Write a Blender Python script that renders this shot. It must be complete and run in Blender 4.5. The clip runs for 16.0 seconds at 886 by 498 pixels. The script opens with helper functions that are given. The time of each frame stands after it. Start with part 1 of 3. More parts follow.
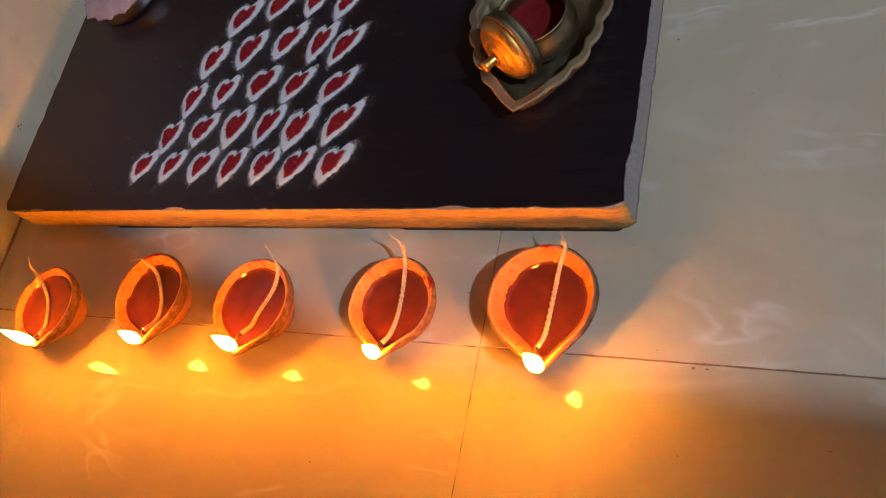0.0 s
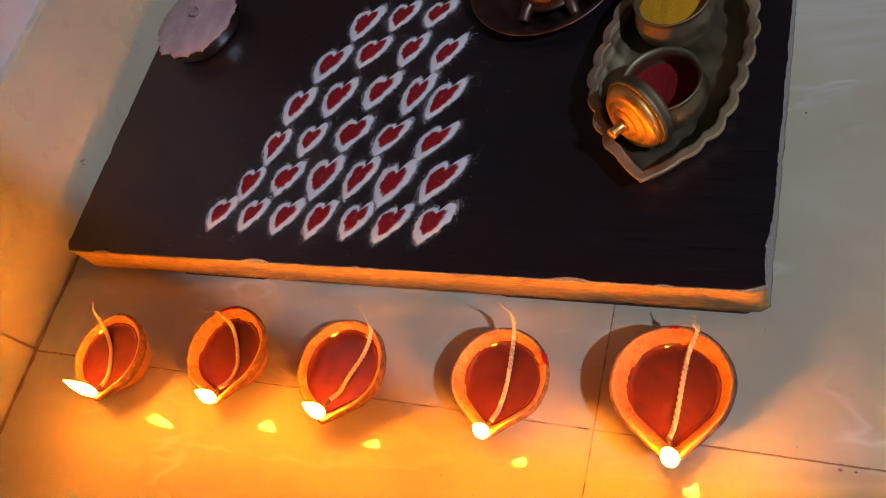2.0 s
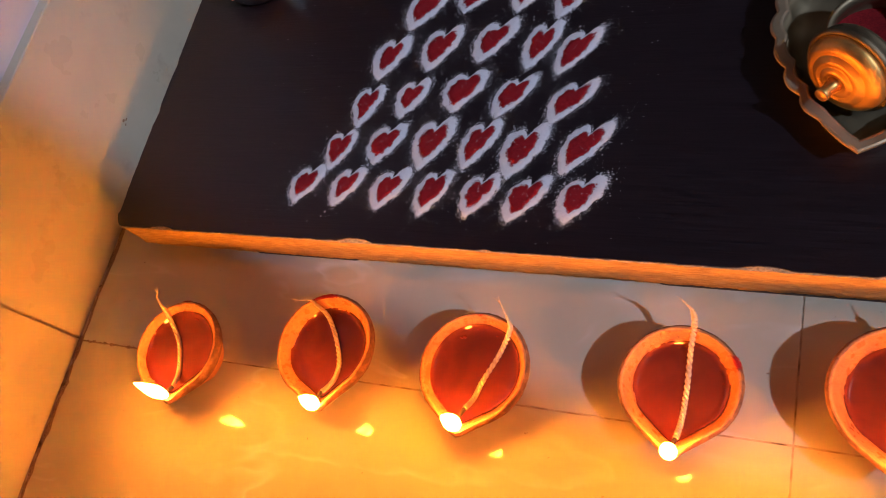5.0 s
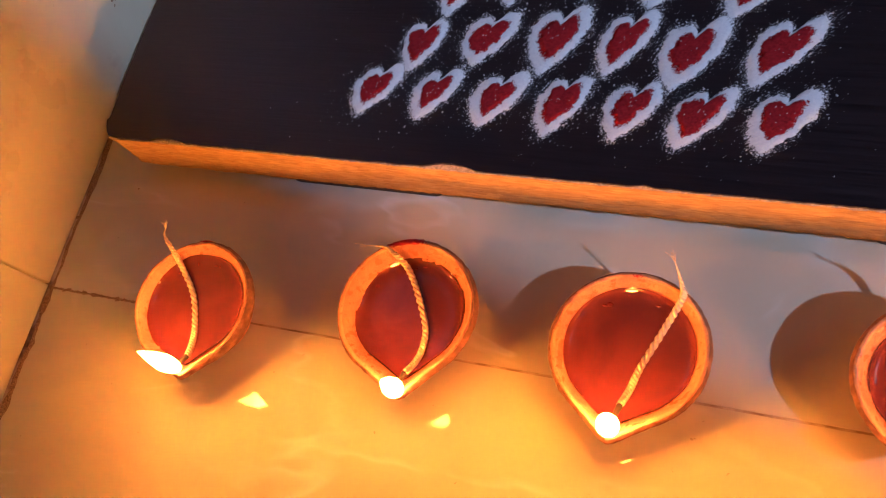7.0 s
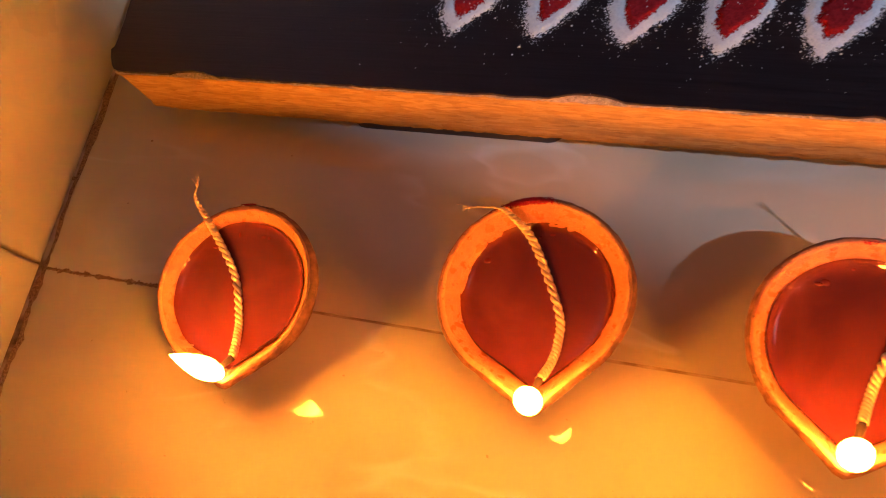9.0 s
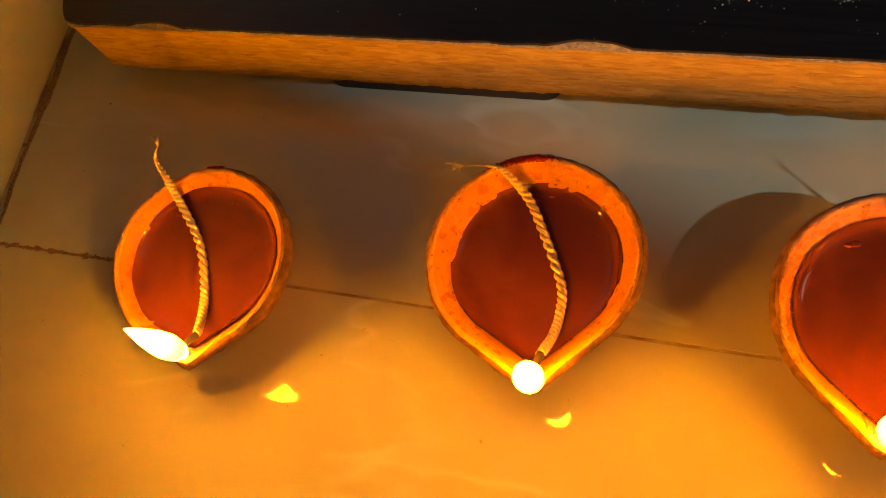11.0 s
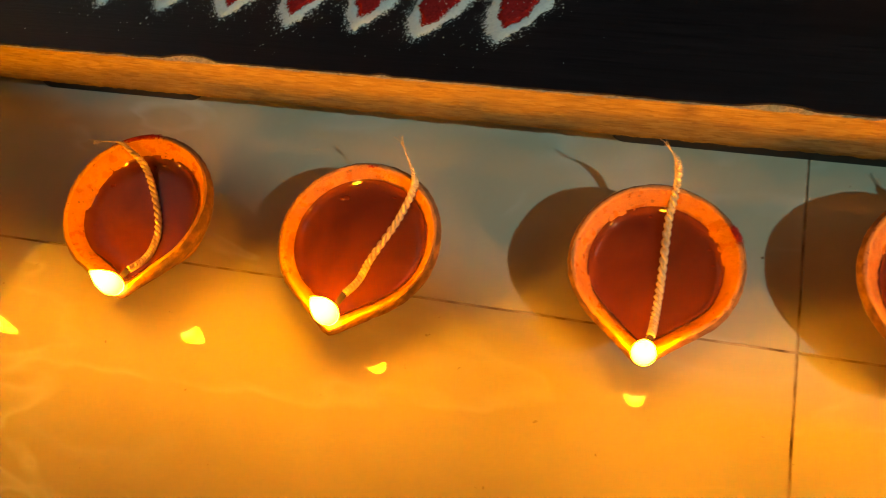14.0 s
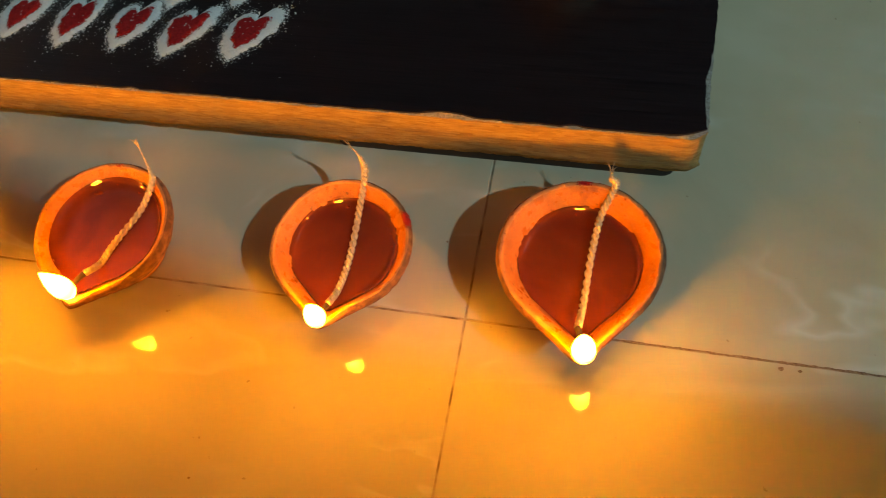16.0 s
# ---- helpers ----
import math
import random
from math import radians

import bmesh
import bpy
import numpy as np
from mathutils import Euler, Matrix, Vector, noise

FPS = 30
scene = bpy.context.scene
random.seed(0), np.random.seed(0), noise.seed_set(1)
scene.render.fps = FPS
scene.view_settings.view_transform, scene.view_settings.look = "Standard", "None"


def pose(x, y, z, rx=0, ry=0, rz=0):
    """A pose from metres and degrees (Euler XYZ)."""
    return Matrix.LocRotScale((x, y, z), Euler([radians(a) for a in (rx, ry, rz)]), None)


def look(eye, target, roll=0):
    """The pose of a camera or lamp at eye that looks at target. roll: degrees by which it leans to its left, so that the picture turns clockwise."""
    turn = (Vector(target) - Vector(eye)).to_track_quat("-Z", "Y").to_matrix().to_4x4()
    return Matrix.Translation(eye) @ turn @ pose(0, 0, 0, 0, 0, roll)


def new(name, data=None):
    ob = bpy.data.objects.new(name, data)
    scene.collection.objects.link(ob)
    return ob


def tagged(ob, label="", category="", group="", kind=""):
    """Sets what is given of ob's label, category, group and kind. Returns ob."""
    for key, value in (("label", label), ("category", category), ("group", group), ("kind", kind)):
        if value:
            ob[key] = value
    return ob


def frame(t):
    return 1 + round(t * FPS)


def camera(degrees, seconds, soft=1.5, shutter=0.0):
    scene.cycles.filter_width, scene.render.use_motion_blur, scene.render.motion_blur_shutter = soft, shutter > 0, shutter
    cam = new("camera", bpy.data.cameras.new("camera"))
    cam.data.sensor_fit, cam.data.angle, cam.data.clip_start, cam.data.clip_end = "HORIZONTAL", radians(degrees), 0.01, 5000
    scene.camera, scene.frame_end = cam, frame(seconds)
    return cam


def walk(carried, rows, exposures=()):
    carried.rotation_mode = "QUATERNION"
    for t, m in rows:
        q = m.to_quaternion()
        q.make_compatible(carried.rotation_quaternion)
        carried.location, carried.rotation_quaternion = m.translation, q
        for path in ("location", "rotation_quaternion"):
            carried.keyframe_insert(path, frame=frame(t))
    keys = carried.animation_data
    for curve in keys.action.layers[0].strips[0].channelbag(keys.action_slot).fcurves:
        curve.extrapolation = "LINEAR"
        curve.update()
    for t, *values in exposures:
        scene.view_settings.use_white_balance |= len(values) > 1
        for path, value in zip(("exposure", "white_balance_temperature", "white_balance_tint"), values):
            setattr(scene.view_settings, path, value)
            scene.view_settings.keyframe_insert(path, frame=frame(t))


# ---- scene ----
cam = camera(56.6, 16.0, soft=1.0, shutter=0.3)
PATH = [
    (0, (0.4164, -0.1276, 0.2836), (0.3252, -0.0582, 0.1198), -46.0),
    (0.5, (0.4025, -0.1227, 0.2911), (0.3100, -0.0525, 0.1283), -45.3),
    (1, (0.3873, -0.1173, 0.2973), (0.2922, -0.0456, 0.1366), -45.3),
    (1.5, (0.3736, -0.1147, 0.2947), (0.2802, -0.0407, 0.1341), -43.6),
    (2, (0.3668, -0.1184, 0.2926), (0.2769, -0.0412, 0.1315), -40.6),
    (2.5, (0.3611, -0.1210, 0.2928), (0.2759, -0.0434, 0.1294), -38.9),
    (3, (0.3518, -0.1214, 0.2945), (0.2674, -0.0453, 0.1299), -39.3),
    (3.5, (0.3421, -0.1201, 0.2924), (0.2554, -0.0474, 0.1276), -41.3),
    (4, (0.3287, -0.1194, 0.2927), (0.2416, -0.0481, 0.1274), -42.0),
    (4.2, (0.3203, -0.1166, 0.2923), (0.2344, -0.0458, 0.1261), -42.0),
    (6.3, (0.2323, -0.0927, 0.2384), (0.1589, -0.0262, 0.0647), -37.5),
    (6.5, (0.2239, -0.0972, 0.2332), (0.1532, -0.0274, 0.0596), -34.7),
    (7, (0.2051, -0.0922, 0.2220), (0.1363, -0.0310, 0.0444), -37.5),
    (7.5, (0.1926, -0.0922, 0.2105), (0.1252, -0.0318, 0.0322), -37.4),
    (8, (0.1763, -0.0912, 0.2035), (0.1104, -0.0334, 0.0237), -38.2),
    (8.5, (0.1669, -0.0854, 0.1924), (0.1013, -0.0297, 0.0119), -39.1),
    (9, (0.1549, -0.0834, 0.1762), (0.0905, -0.0271, -0.0046), -38.6),
    (9.2, (0.1489, -0.0806, 0.1699), (0.0871, -0.0271, -0.0126), -39.3),
    (11.3, (0.1482, -0.0856, 0.1592), (0.0904, -0.0284, -0.0236), -35.5),
    (11.5, (0.1509, -0.0858, 0.1607), (0.0966, -0.0290, -0.0232), -34.1),
    (12, (0.1665, -0.0886, 0.1624), (0.1147, -0.0315, -0.0221), -32.1),
    (12.5, (0.1877, -0.0911, 0.1647), (0.1362, -0.0333, -0.0197), -31.6),
    (13, (0.2080, -0.0929, 0.1700), (0.1598, -0.0317, -0.0142), -28.5),
    (13.5, (0.2288, -0.1010, 0.1827), (0.1811, -0.0373, -0.0008), -26.7),
    (14, (0.2463, -0.1063, 0.1929), (0.1999, -0.0387, 0.0105), -24.5),
    (14.5, (0.2676, -0.1095, 0.2019), (0.2201, -0.0388, 0.0209), -23.8),
    (15, (0.2852, -0.1129, 0.2079), (0.2420, -0.0413, 0.0262), -21.6),
    (15.5, (0.3033, -0.1152, 0.2112), (0.2621, -0.0427, 0.0294), -20.2),
    (16, (0.3189, -0.1152, 0.2106), (0.2799, -0.0407, 0.0291), -18.6),
]
EXPOSURES = [(0, 0.05, 6900, 20), (4.2, 0.09, 7050, 30), (6.3, 0.18, 5400, 24), (7.6, 0.10, 5950, 26), (9.2, -0.08, 6400, 24), (11.3, -0.58, 6950, -26), (13.5, -0.49, 6950, -34), (16, -0.41, 6750, -20)]
walk(cam, [(t, look(eye, target, roll)) for t, eye, target, roll in PATH], EXPOSURES)

# ---- light ----
FLAME_STRENGTH, FLAME_TINT = 425.0, (1.0, 0.355, 0.017)
KEY_WATTS, FILL_WATTS = 39.0, 4.0

world = bpy.data.worlds.new("world")
world.use_nodes = True
world.node_tree.nodes["Background"].inputs[0].default_value = (0.02, 0.022, 0.024, 1)
world.node_tree.nodes["Background"].inputs[1].default_value = 0.3
scene.world = world


def lamp(name, watts, size, colour, m):
    data = bpy.data.lights.new(name, "AREA")
    data.shape, data.size, data.energy, data.color = "DISK", size, watts, colour
    ob = new(name, data)
    ob.matrix_world = m
    return ob


# key light in a made-up place; an added unseen wall shades the floor's front
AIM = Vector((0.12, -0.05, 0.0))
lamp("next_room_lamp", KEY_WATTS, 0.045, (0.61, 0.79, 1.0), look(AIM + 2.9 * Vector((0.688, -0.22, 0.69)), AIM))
# unseen lamp added as soft fill, set where the floor doesn't mirror it
lamp("ceiling_lamp", FILL_WATTS, 0.8, (1.0, 0.95, 0.93), look((2.5, 0.6, 2.4), (0.3, 0.0, 0.0)))


# ---- materials ----
def material(name, rough=0.5, metal=0.0, colour=(0.5, 0.5, 0.5), spec=0.5):
    m = bpy.data.materials.new(name)
    m.use_nodes = True
    t = m.node_tree
    b = t.nodes["Principled BSDF"]
    b.inputs["Base Color"].default_value = (*colour, 1)
    b.inputs["Roughness"].default_value = rough
    b.inputs["Metallic"].default_value = metal
    b.inputs["Specular IOR Level"].default_value = spec
    return m, t, b


def node(t, kind, **values):
    n = t.nodes.new(kind)
    for k, v in values.items():
        n.inputs[k].default_value = v
    return n


def coords(t, scale=(1, 1, 1), spread=0.0):
    """Object coordinates, scaled; spread shifts them by a random amount for each object."""
    c = t.nodes.new("ShaderNodeTexCoord")
    m = node(t, "ShaderNodeMapping", Scale=scale)
    t.links.new(c.outputs["Object"], m.inputs["Vector"])
    if spread:
        info = t.nodes.new("ShaderNodeObjectInfo")
        mul = t.nodes.new("ShaderNodeMath")
        mul.operation = "MULTIPLY"
        mul.inputs[1].default_value = spread
        t.links.new(info.outputs["Random"], mul.inputs[0])
        t.links.new(mul.outputs[0], m.inputs["Location"])
    return m.outputs["Vector"]


def noise_tex(t, vec, scale, detail=4.0, rough=0.55, distort=0.0):
    n = node(t, "ShaderNodeTexNoise", Scale=scale, Detail=detail, Roughness=rough, Distortion=distort)
    t.links.new(vec, n.inputs["Vector"])
    return n.outputs["Fac"]


def ramp(t, fac, *stops):
    r = t.nodes.new("ShaderNodeValToRGB")
    e = r.color_ramp.elements
    while len(e) < len(stops):
        e.new(0.5)
    for k, (p, c) in zip(e, stops):
        k.position, k.color = p, (*c, 1) if len(c) == 3 else c
    t.links.new(fac, r.inputs[0])
    return r.outputs["Color"]


def mix(t, fac, a, b, mode="MIX"):
    m = t.nodes.new("ShaderNodeMix")
    m.data_type, m.blend_type = "RGBA", mode
    for value, sock in ((fac, m.inputs[0]), (a, m.inputs[6]), (b, m.inputs[7])):
        if isinstance(value, (int, float)):
            sock.default_value = value
        elif isinstance(value, tuple):
            sock.default_value = (*value, 1)
        else:
            t.links.new(value, sock)
    return m.outputs[2]


def bump(t, b, height, strength=0.3, distance=0.0005):
    n = node(t, "ShaderNodeBump", Strength=strength, Distance=distance)
    t.links.new(height, n.inputs["Height"])
    t.links.new(n.outputs["Normal"], b.inputs["Normal"])


def grey(t, fac, lo, hi, a=0.3, z=0.7):
    return ramp(t, fac, (a, (lo, lo, lo)), (z, (hi, hi, hi)))


def make_marble():
    m, t, b = material("marble_tile", 0.07, spec=0.5)
    v = coords(t, spread=7.0)
    cloud = noise_tex(t, v, 9.0, 5, 0.6, 0.6)
    base = ramp(t, cloud, (0.3, (0.50, 0.45, 0.32)), (0.55, (0.58, 0.535, 0.39)), (0.75, (0.57, 0.55, 0.44)))
    # thin pale veins that run across the tile, each along the edge between two clouds
    turned = node(t, "ShaderNodeMapping", Rotation=(0, 0, math.radians(-42)), Scale=(7.0, 19.0, 1.0))
    t.links.new(v, turned.inputs["Vector"])
    veined = base
    for scale, edge, patchy, strength in ((1.0, 0.026, 21, 0.42), (0.55, 0.05, 13, 0.25)):
        field = noise_tex(t, turned.outputs["Vector"], scale, 4, 0.55, 0.5)
        vein = ramp(t, field, (0.5 - edge, (0, 0, 0)), (0.5, (strength, strength, strength)), (0.5 + edge * 0.5, (0, 0, 0)))
        patch = grey(t, noise_tex(t, v, patchy, 3), 0.0, 1.0, 0.46, 0.62)
        veined = mix(t, mix(t, 1.0, vein, patch, "MULTIPLY"), veined, (0.84, 0.87, 0.86))
    speck = grey(t, noise_tex(t, v, 420, 2), 1.0, 0.0, 0.20, 0.24)
    t.links.new(mix(t, mix(t, 0.5, speck, (0, 0, 0)), veined, (0.25, 0.18, 0.12)), b.inputs["Base Color"])
    t.links.new(grey(t, noise_tex(t, v, 60, 5), 0.02, 0.055), b.inputs["Roughness"])
    bump(t, b, noise_tex(t, v, 40, 3), 0.012, 0.001)
    return m


def make_skirting():
    m, t, b = material("skirting_tile", 0.3, spec=0.4)
    v = coords(t, spread=4.0)
    cloud = noise_tex(t, v, 8.0, 5, 0.6, 0.6)
    base = ramp(t, cloud, (0.3, (0.52, 0.47, 0.34)), (0.7, (0.60, 0.56, 0.42)))
    stain = grey(t, noise_tex(t, v, 55, 5, 0.65), 0.0, 0.55, 0.60, 0.80)
    t.links.new(mix(t, stain, base, (0.36, 0.29, 0.21)), b.inputs["Base Color"])
    t.links.new(grey(t, noise_tex(t, v, 40, 4), 0.24, 0.42), b.inputs["Roughness"])
    bump(t, b, noise_tex(t, v, 60, 3), 0.06, 0.001)
    return m


def make_grout():
    m, t, b = material("joint_dirt", 0.9)
    t.links.new(ramp(t, noise_tex(t, coords(t), 120, 5), (0.30, (0.10, 0.065, 0.04)), (0.42, (0.30, 0.22, 0.15)), (0.58, (0.48, 0.40, 0.30))), b.inputs["Base Color"])
    return m


def make_plaster():
    m, t, b = material("wall_paint", 0.7)
    n = noise_tex(t, coords(t), 12, 6)
    t.links.new(ramp(t, n, (0.3, (0.58, 0.53, 0.55)), (0.7, (0.66, 0.61, 0.63))), b.inputs["Base Color"])
    bump(t, b, noise_tex(t, coords(t), 90, 4), 0.3, 0.001)
    return m


def make_laminate():
    m, t, b = material("dark_laminate", 0.32, spec=0.5)
    v = coords(t, (14, 520, 30))
    grain = noise_tex(t, v, 3.0, 5, 0.65, 0.3)
    broad = noise_tex(t, coords(t, (3, 40, 3)), 4, 3)
    a = ramp(t, grain, (0.35, (0.0060, 0.0036, 0.0054)), (0.7, (0.0190, 0.0115, 0.0160)))
    t.links.new(mix(t, grey(t, broad, 0.0, 0.6), a, (0.010, 0.0066, 0.0082)), b.inputs["Base Color"])
    t.links.new(grey(t, grain, 0.28, 0.42), b.inputs["Roughness"])
    bump(t, b, grain, 0.25, 0.0004)
    return m


def make_chipboard():
    m, t, b = material("raw_chipboard", 0.85)
    fib = noise_tex(t, coords(t, (130, 600, 1000)), 1.5, 6, 0.72, 0.5)
    chips = node(t, "ShaderNodeTexVoronoi", Scale=1.0, Randomness=1.0)
    t.links.new(coords(t, (260, 1000, 1400)), chips.inputs["Vector"])
    flake = ramp(t, chips.outputs["Color"], (0.0, (0.34, 0.20, 0.06)), (0.5, (0.46, 0.30, 0.095)), (1.0, (0.53, 0.38, 0.145)))
    dark = grey(t, fib, 1.0, 0.0, 0.34, 0.50)
    col = mix(t, mix(t, 0.65, dark, (0, 0, 0)), flake, (0.13, 0.065, 0.03))
    dirt = grey(t, noise_tex(t, coords(t, (9, 20, 90)), 4, 4), 0.0, 0.45, 0.5, 0.75)
    t.links.new(mix(t, dirt, col, (0.18, 0.12, 0.09)), b.inputs["Base Color"])
    bump(t, b, fib, 0.8, 0.0007)
    return m


def make_clay(name, soaked, burn=0.0):
    m, t, b = material(name, 0.85 if not soaked else 0.4)
    v = coords(t, spread=3.0)
    n = noise_tex(t, v, 220, 7, 0.7)
    big = noise_tex(t, v, 330 if burn else 60, 4, 0.6)
    lo, hi = ((0.44, 0.175, 0.062), (0.66, 0.300, 0.118)) if not soaked else ((0.40, 0.118, 0.032), (0.55, 0.190, 0.056))
    col = ramp(t, n, (0.3, lo), (0.7, hi))
    burnt = grey(t, big, burn * 0.45, 0.75 + 0.25 * burn, 0.50 - 0.2 * burn, 0.70 - 0.12 * burn)
    col = mix(t, burnt, col, (0.15, 0.065, 0.034) if burn else (0.26, 0.085, 0.035))
    fleck = grey(t, noise_tex(t, v, 700, 3, 0.6), 0.75, 0.0, 0.30, 0.38)
    t.links.new(mix(t, fleck, col, (0.14, 0.05, 0.025)), b.inputs["Base Color"])
    if soaked:
        t.links.new(grey(t, noise_tex(t, v, 300, 4), 0.16, 0.60), b.inputs["Roughness"])
    bump(t, b, noise_tex(t, v, 420, 6, 0.7), 0.85, 0.0009)
    return m


def make_oil():
    m, t, b = material("lamp_oil", 0.02, spec=0.5)
    n = noise_tex(t, coords(t, spread=5.0), 55, 3, 0.5, 0.8)
    t.links.new(ramp(t, n, (0.3, (0.085, 0.014, 0.008)), (0.55, (0.12, 0.021, 0.011)), (0.8, (0.17, 0.034, 0.016))), b.inputs["Base Color"])
    b.inputs["Coat Weight"].default_value = 0.4
    bump(t, b, noise_tex(t, coords(t, spread=2.0), 130, 2), 0.08, 0.0006)
    return m


def make_glint_dome():
    m, t, b = material("oil_glint_dome", 0.05, colour=(0.16, 0.02, 0.007), spec=0.6)
    return m


def make_cotton():
    m, t, b = material("cotton_wick", 0.75)
    v = coords(t)
    t.links.new(ramp(t, noise_tex(t, v, 900, 4), (0.3, (0.55, 0.38, 0.20)), (0.7, (0.78, 0.62, 0.40))), b.inputs["Base Color"])
    b.inputs["Subsurface Weight"].default_value = 0.0
    bump(t, b, noise_tex(t, v, 2200, 3), 0.6, 0.0003)
    return m


def make_flame():
    m = bpy.data.materials.new("flame")
    m.use_nodes = True
    t = m.node_tree
    t.nodes.remove(t.nodes["Principled BSDF"])
    e = node(t, "ShaderNodeEmission", Color=(*FLAME_TINT, 1), Strength=FLAME_STRENGTH)
    place = t.nodes.new("ShaderNodeTexCoord")
    split = t.nodes.new("ShaderNodeSeparateXYZ")
    t.links.new(place.outputs["Generated"], split.inputs[0])
    t.links.new(ramp(t, split.outputs["Z"], (0.0, (1.0, 0.48, 0.10)), (0.10, (1.0, 0.34, 0.03)), (0.20, (1.0, 0.23, 0.010)), (1.0, FLAME_TINT)), e.inputs["Color"])
    # the middle of a flame gives most of its light
    glow = ramp(t, split.outputs["Z"], (0.05, (0.3, 0.3, 0.3)), (0.30, (0.55, 0.55, 0.55)), (0.48, (1.0, 1.0, 1.0)), (0.74, (1.0, 1.0, 1.0)), (1.0, (0.5, 0.5, 0.5)))
    power = t.nodes.new("ShaderNodeMath")
    power.operation = "MULTIPLY"
    power.inputs[1].default_value = FLAME_STRENGTH
    t.links.new(glow, power.inputs[0])
    t.links.new(power.outputs[0], e.inputs["Strength"])
    t.links.new(e.outputs[0], t.nodes["Material Output"].inputs["Surface"])
    return m


def make_powder(name, lo, hi):
    m, t, b = material(name, 0.95, spec=0.2)
    v = coords(t)
    t.links.new(ramp(t, noise_tex(t, v, 1500, 4, 0.7), (0.3, lo), (0.65, hi)), b.inputs["Base Color"])
    bump(t, b, noise_tex(t, v, 1800, 4, 0.7), 0.9, 0.0006)
    return m


def make_thin_powder(name, lo, hi):
    """Loose powder: thins out to single grains where the sheet's cover falls off."""
    m = make_powder(name, lo, hi)
    t = m.node_tree
    cover = t.nodes.new("ShaderNodeAttribute")
    cover.attribute_name = "cover"
    v = coords(t)
    grain = mix(t, 0.45, noise_tex(t, v, 1700, 2, 0.6), noise_tex(t, v, 4200, 2, 0.6))
    add = t.nodes.new("ShaderNodeMath")
    add.operation = "MULTIPLY_ADD"
    add.inputs[1].default_value = 1.9
    t.links.new(grain, add.inputs[0])
    t.links.new(cover.outputs["Fac"], add.inputs[2])
    clear = node(t, "ShaderNodeBsdfTransparent")
    blend = t.nodes.new("ShaderNodeMixShader")
    step = node(t, "ShaderNodeMapRange")
    step.inputs["From Min"].default_value = 1.38
    step.inputs["From Max"].default_value = 1.49
    t.links.new(add.outputs[0], step.inputs["Value"])
    t.links.new(step.outputs[0], blend.inputs[0])
    t.links.new(clear.outputs[0], blend.inputs[1])
    t.links.new(t.nodes["Principled BSDF"].outputs[0], blend.inputs[2])
    t.links.new(blend.outputs[0], t.nodes["Material Output"].inputs["Surface"])
    return m


def make_metal(name, lo, hi, rough, tarnish):
    m, t, b = material(name, rough, 1.0)
    v = coords(t, spread=3.0)
    n = noise_tex(t, v, 70, 5)
    spots = grey(t, noise_tex(t, v, 25, 5, 0.65), 0.0, 0.8, 0.48, 0.7)
    t.links.new(mix(t, spots, ramp(t, n, (0.3, lo), (0.7, hi)), tarnish), b.inputs["Base Color"])
    t.links.new(grey(t, n, rough * 0.75, rough * 1.35), b.inputs["Roughness"])
    bump(t, b, noise_tex(t, v, 300, 3), 0.08, 0.0005)
    return m


SKIRTING = make_skirting()
MARBLE, GROUT, PLASTER = make_marble(), make_grout(), make_plaster()
LAMINATE, CHIPBOARD, DUSTY = make_laminate(), make_chipboard(), make_powder("dusty_edge", (0.22, 0.19, 0.16), (0.50, 0.46, 0.42))
GLINT_DOME = make_glint_dome()
BURNT = make_clay("burnt_clay", False, 1.0)
CLAY, SOAKED, OIL, COTTON, FLAME = make_clay("fired_clay", False), make_clay("oil_soaked_clay", True), make_oil(), make_cotton(), make_flame()
GRIME = make_powder("grime", (0.14, 0.08, 0.045), (0.42, 0.30, 0.19))
SPECKS = [(0.2745, -0.0264, 0.0004), (0.0009, -0.0081, 0.0004), (0.3466, 0.0883, 0.0005), (0.2190, -0.1017, 0.0004), (-0.0206, -0.0218, 0.0008), (-0.0205, -0.0050, 0.0008), (0.3647, -0.0502, 0.0007), (0.3692, -0.0502, 0.0005)]
WHITE_POWDER = make_powder("white_powder", (0.70, 0.72, 0.76), (0.88, 0.90, 0.93))
RED_POWDER = make_powder("red_powder", (0.15, 0.005, 0.008), (0.29, 0.014, 0.016))
THIN_WHITE = make_thin_powder("loose_white_powder", (0.76, 0.79, 0.84), (0.93, 0.95, 0.97))
THIN_RED = make_thin_powder("loose_red_powder", (0.22, 0.006, 0.010), (0.42, 0.018, 0.024))
YELLOW_POWDER = make_powder("turmeric_powder", (0.60, 0.26, 0.01), (0.80, 0.40, 0.02))
BRASS = make_metal("aged_brass", (0.24, 0.20, 0.12), (0.33, 0.28, 0.17), 0.56, (0.13, 0.115, 0.075))
DULL_BRASS = make_metal("dull_brass", (0.42, 0.33, 0.20), (0.52, 0.42, 0.27), 0.66, (0.26, 0.21, 0.15))
BRIGHT_BRASS = make_metal("polished_brass", (0.78, 0.46, 0.12), (0.90, 0.58, 0.18), 0.44, (0.62, 0.36, 0.10))
BRONZE = make_metal("tarnished_copper", (0.13, 0.075, 0.058), (0.20, 0.13, 0.105), 0.42, (0.075, 0.055, 0.048))
STEEL = make_metal("steel", (0.42, 0.40, 0.40), (0.55, 0.53, 0.53), 0.16, (0.34, 0.32, 0.32))
BATTEN = material("dark_batten", 0.6, colour=(0.02, 0.014, 0.011))[0]
BLACKENED = material("burnt_cotton", 0.9, colour=(0.02, 0.012, 0.008))[0]


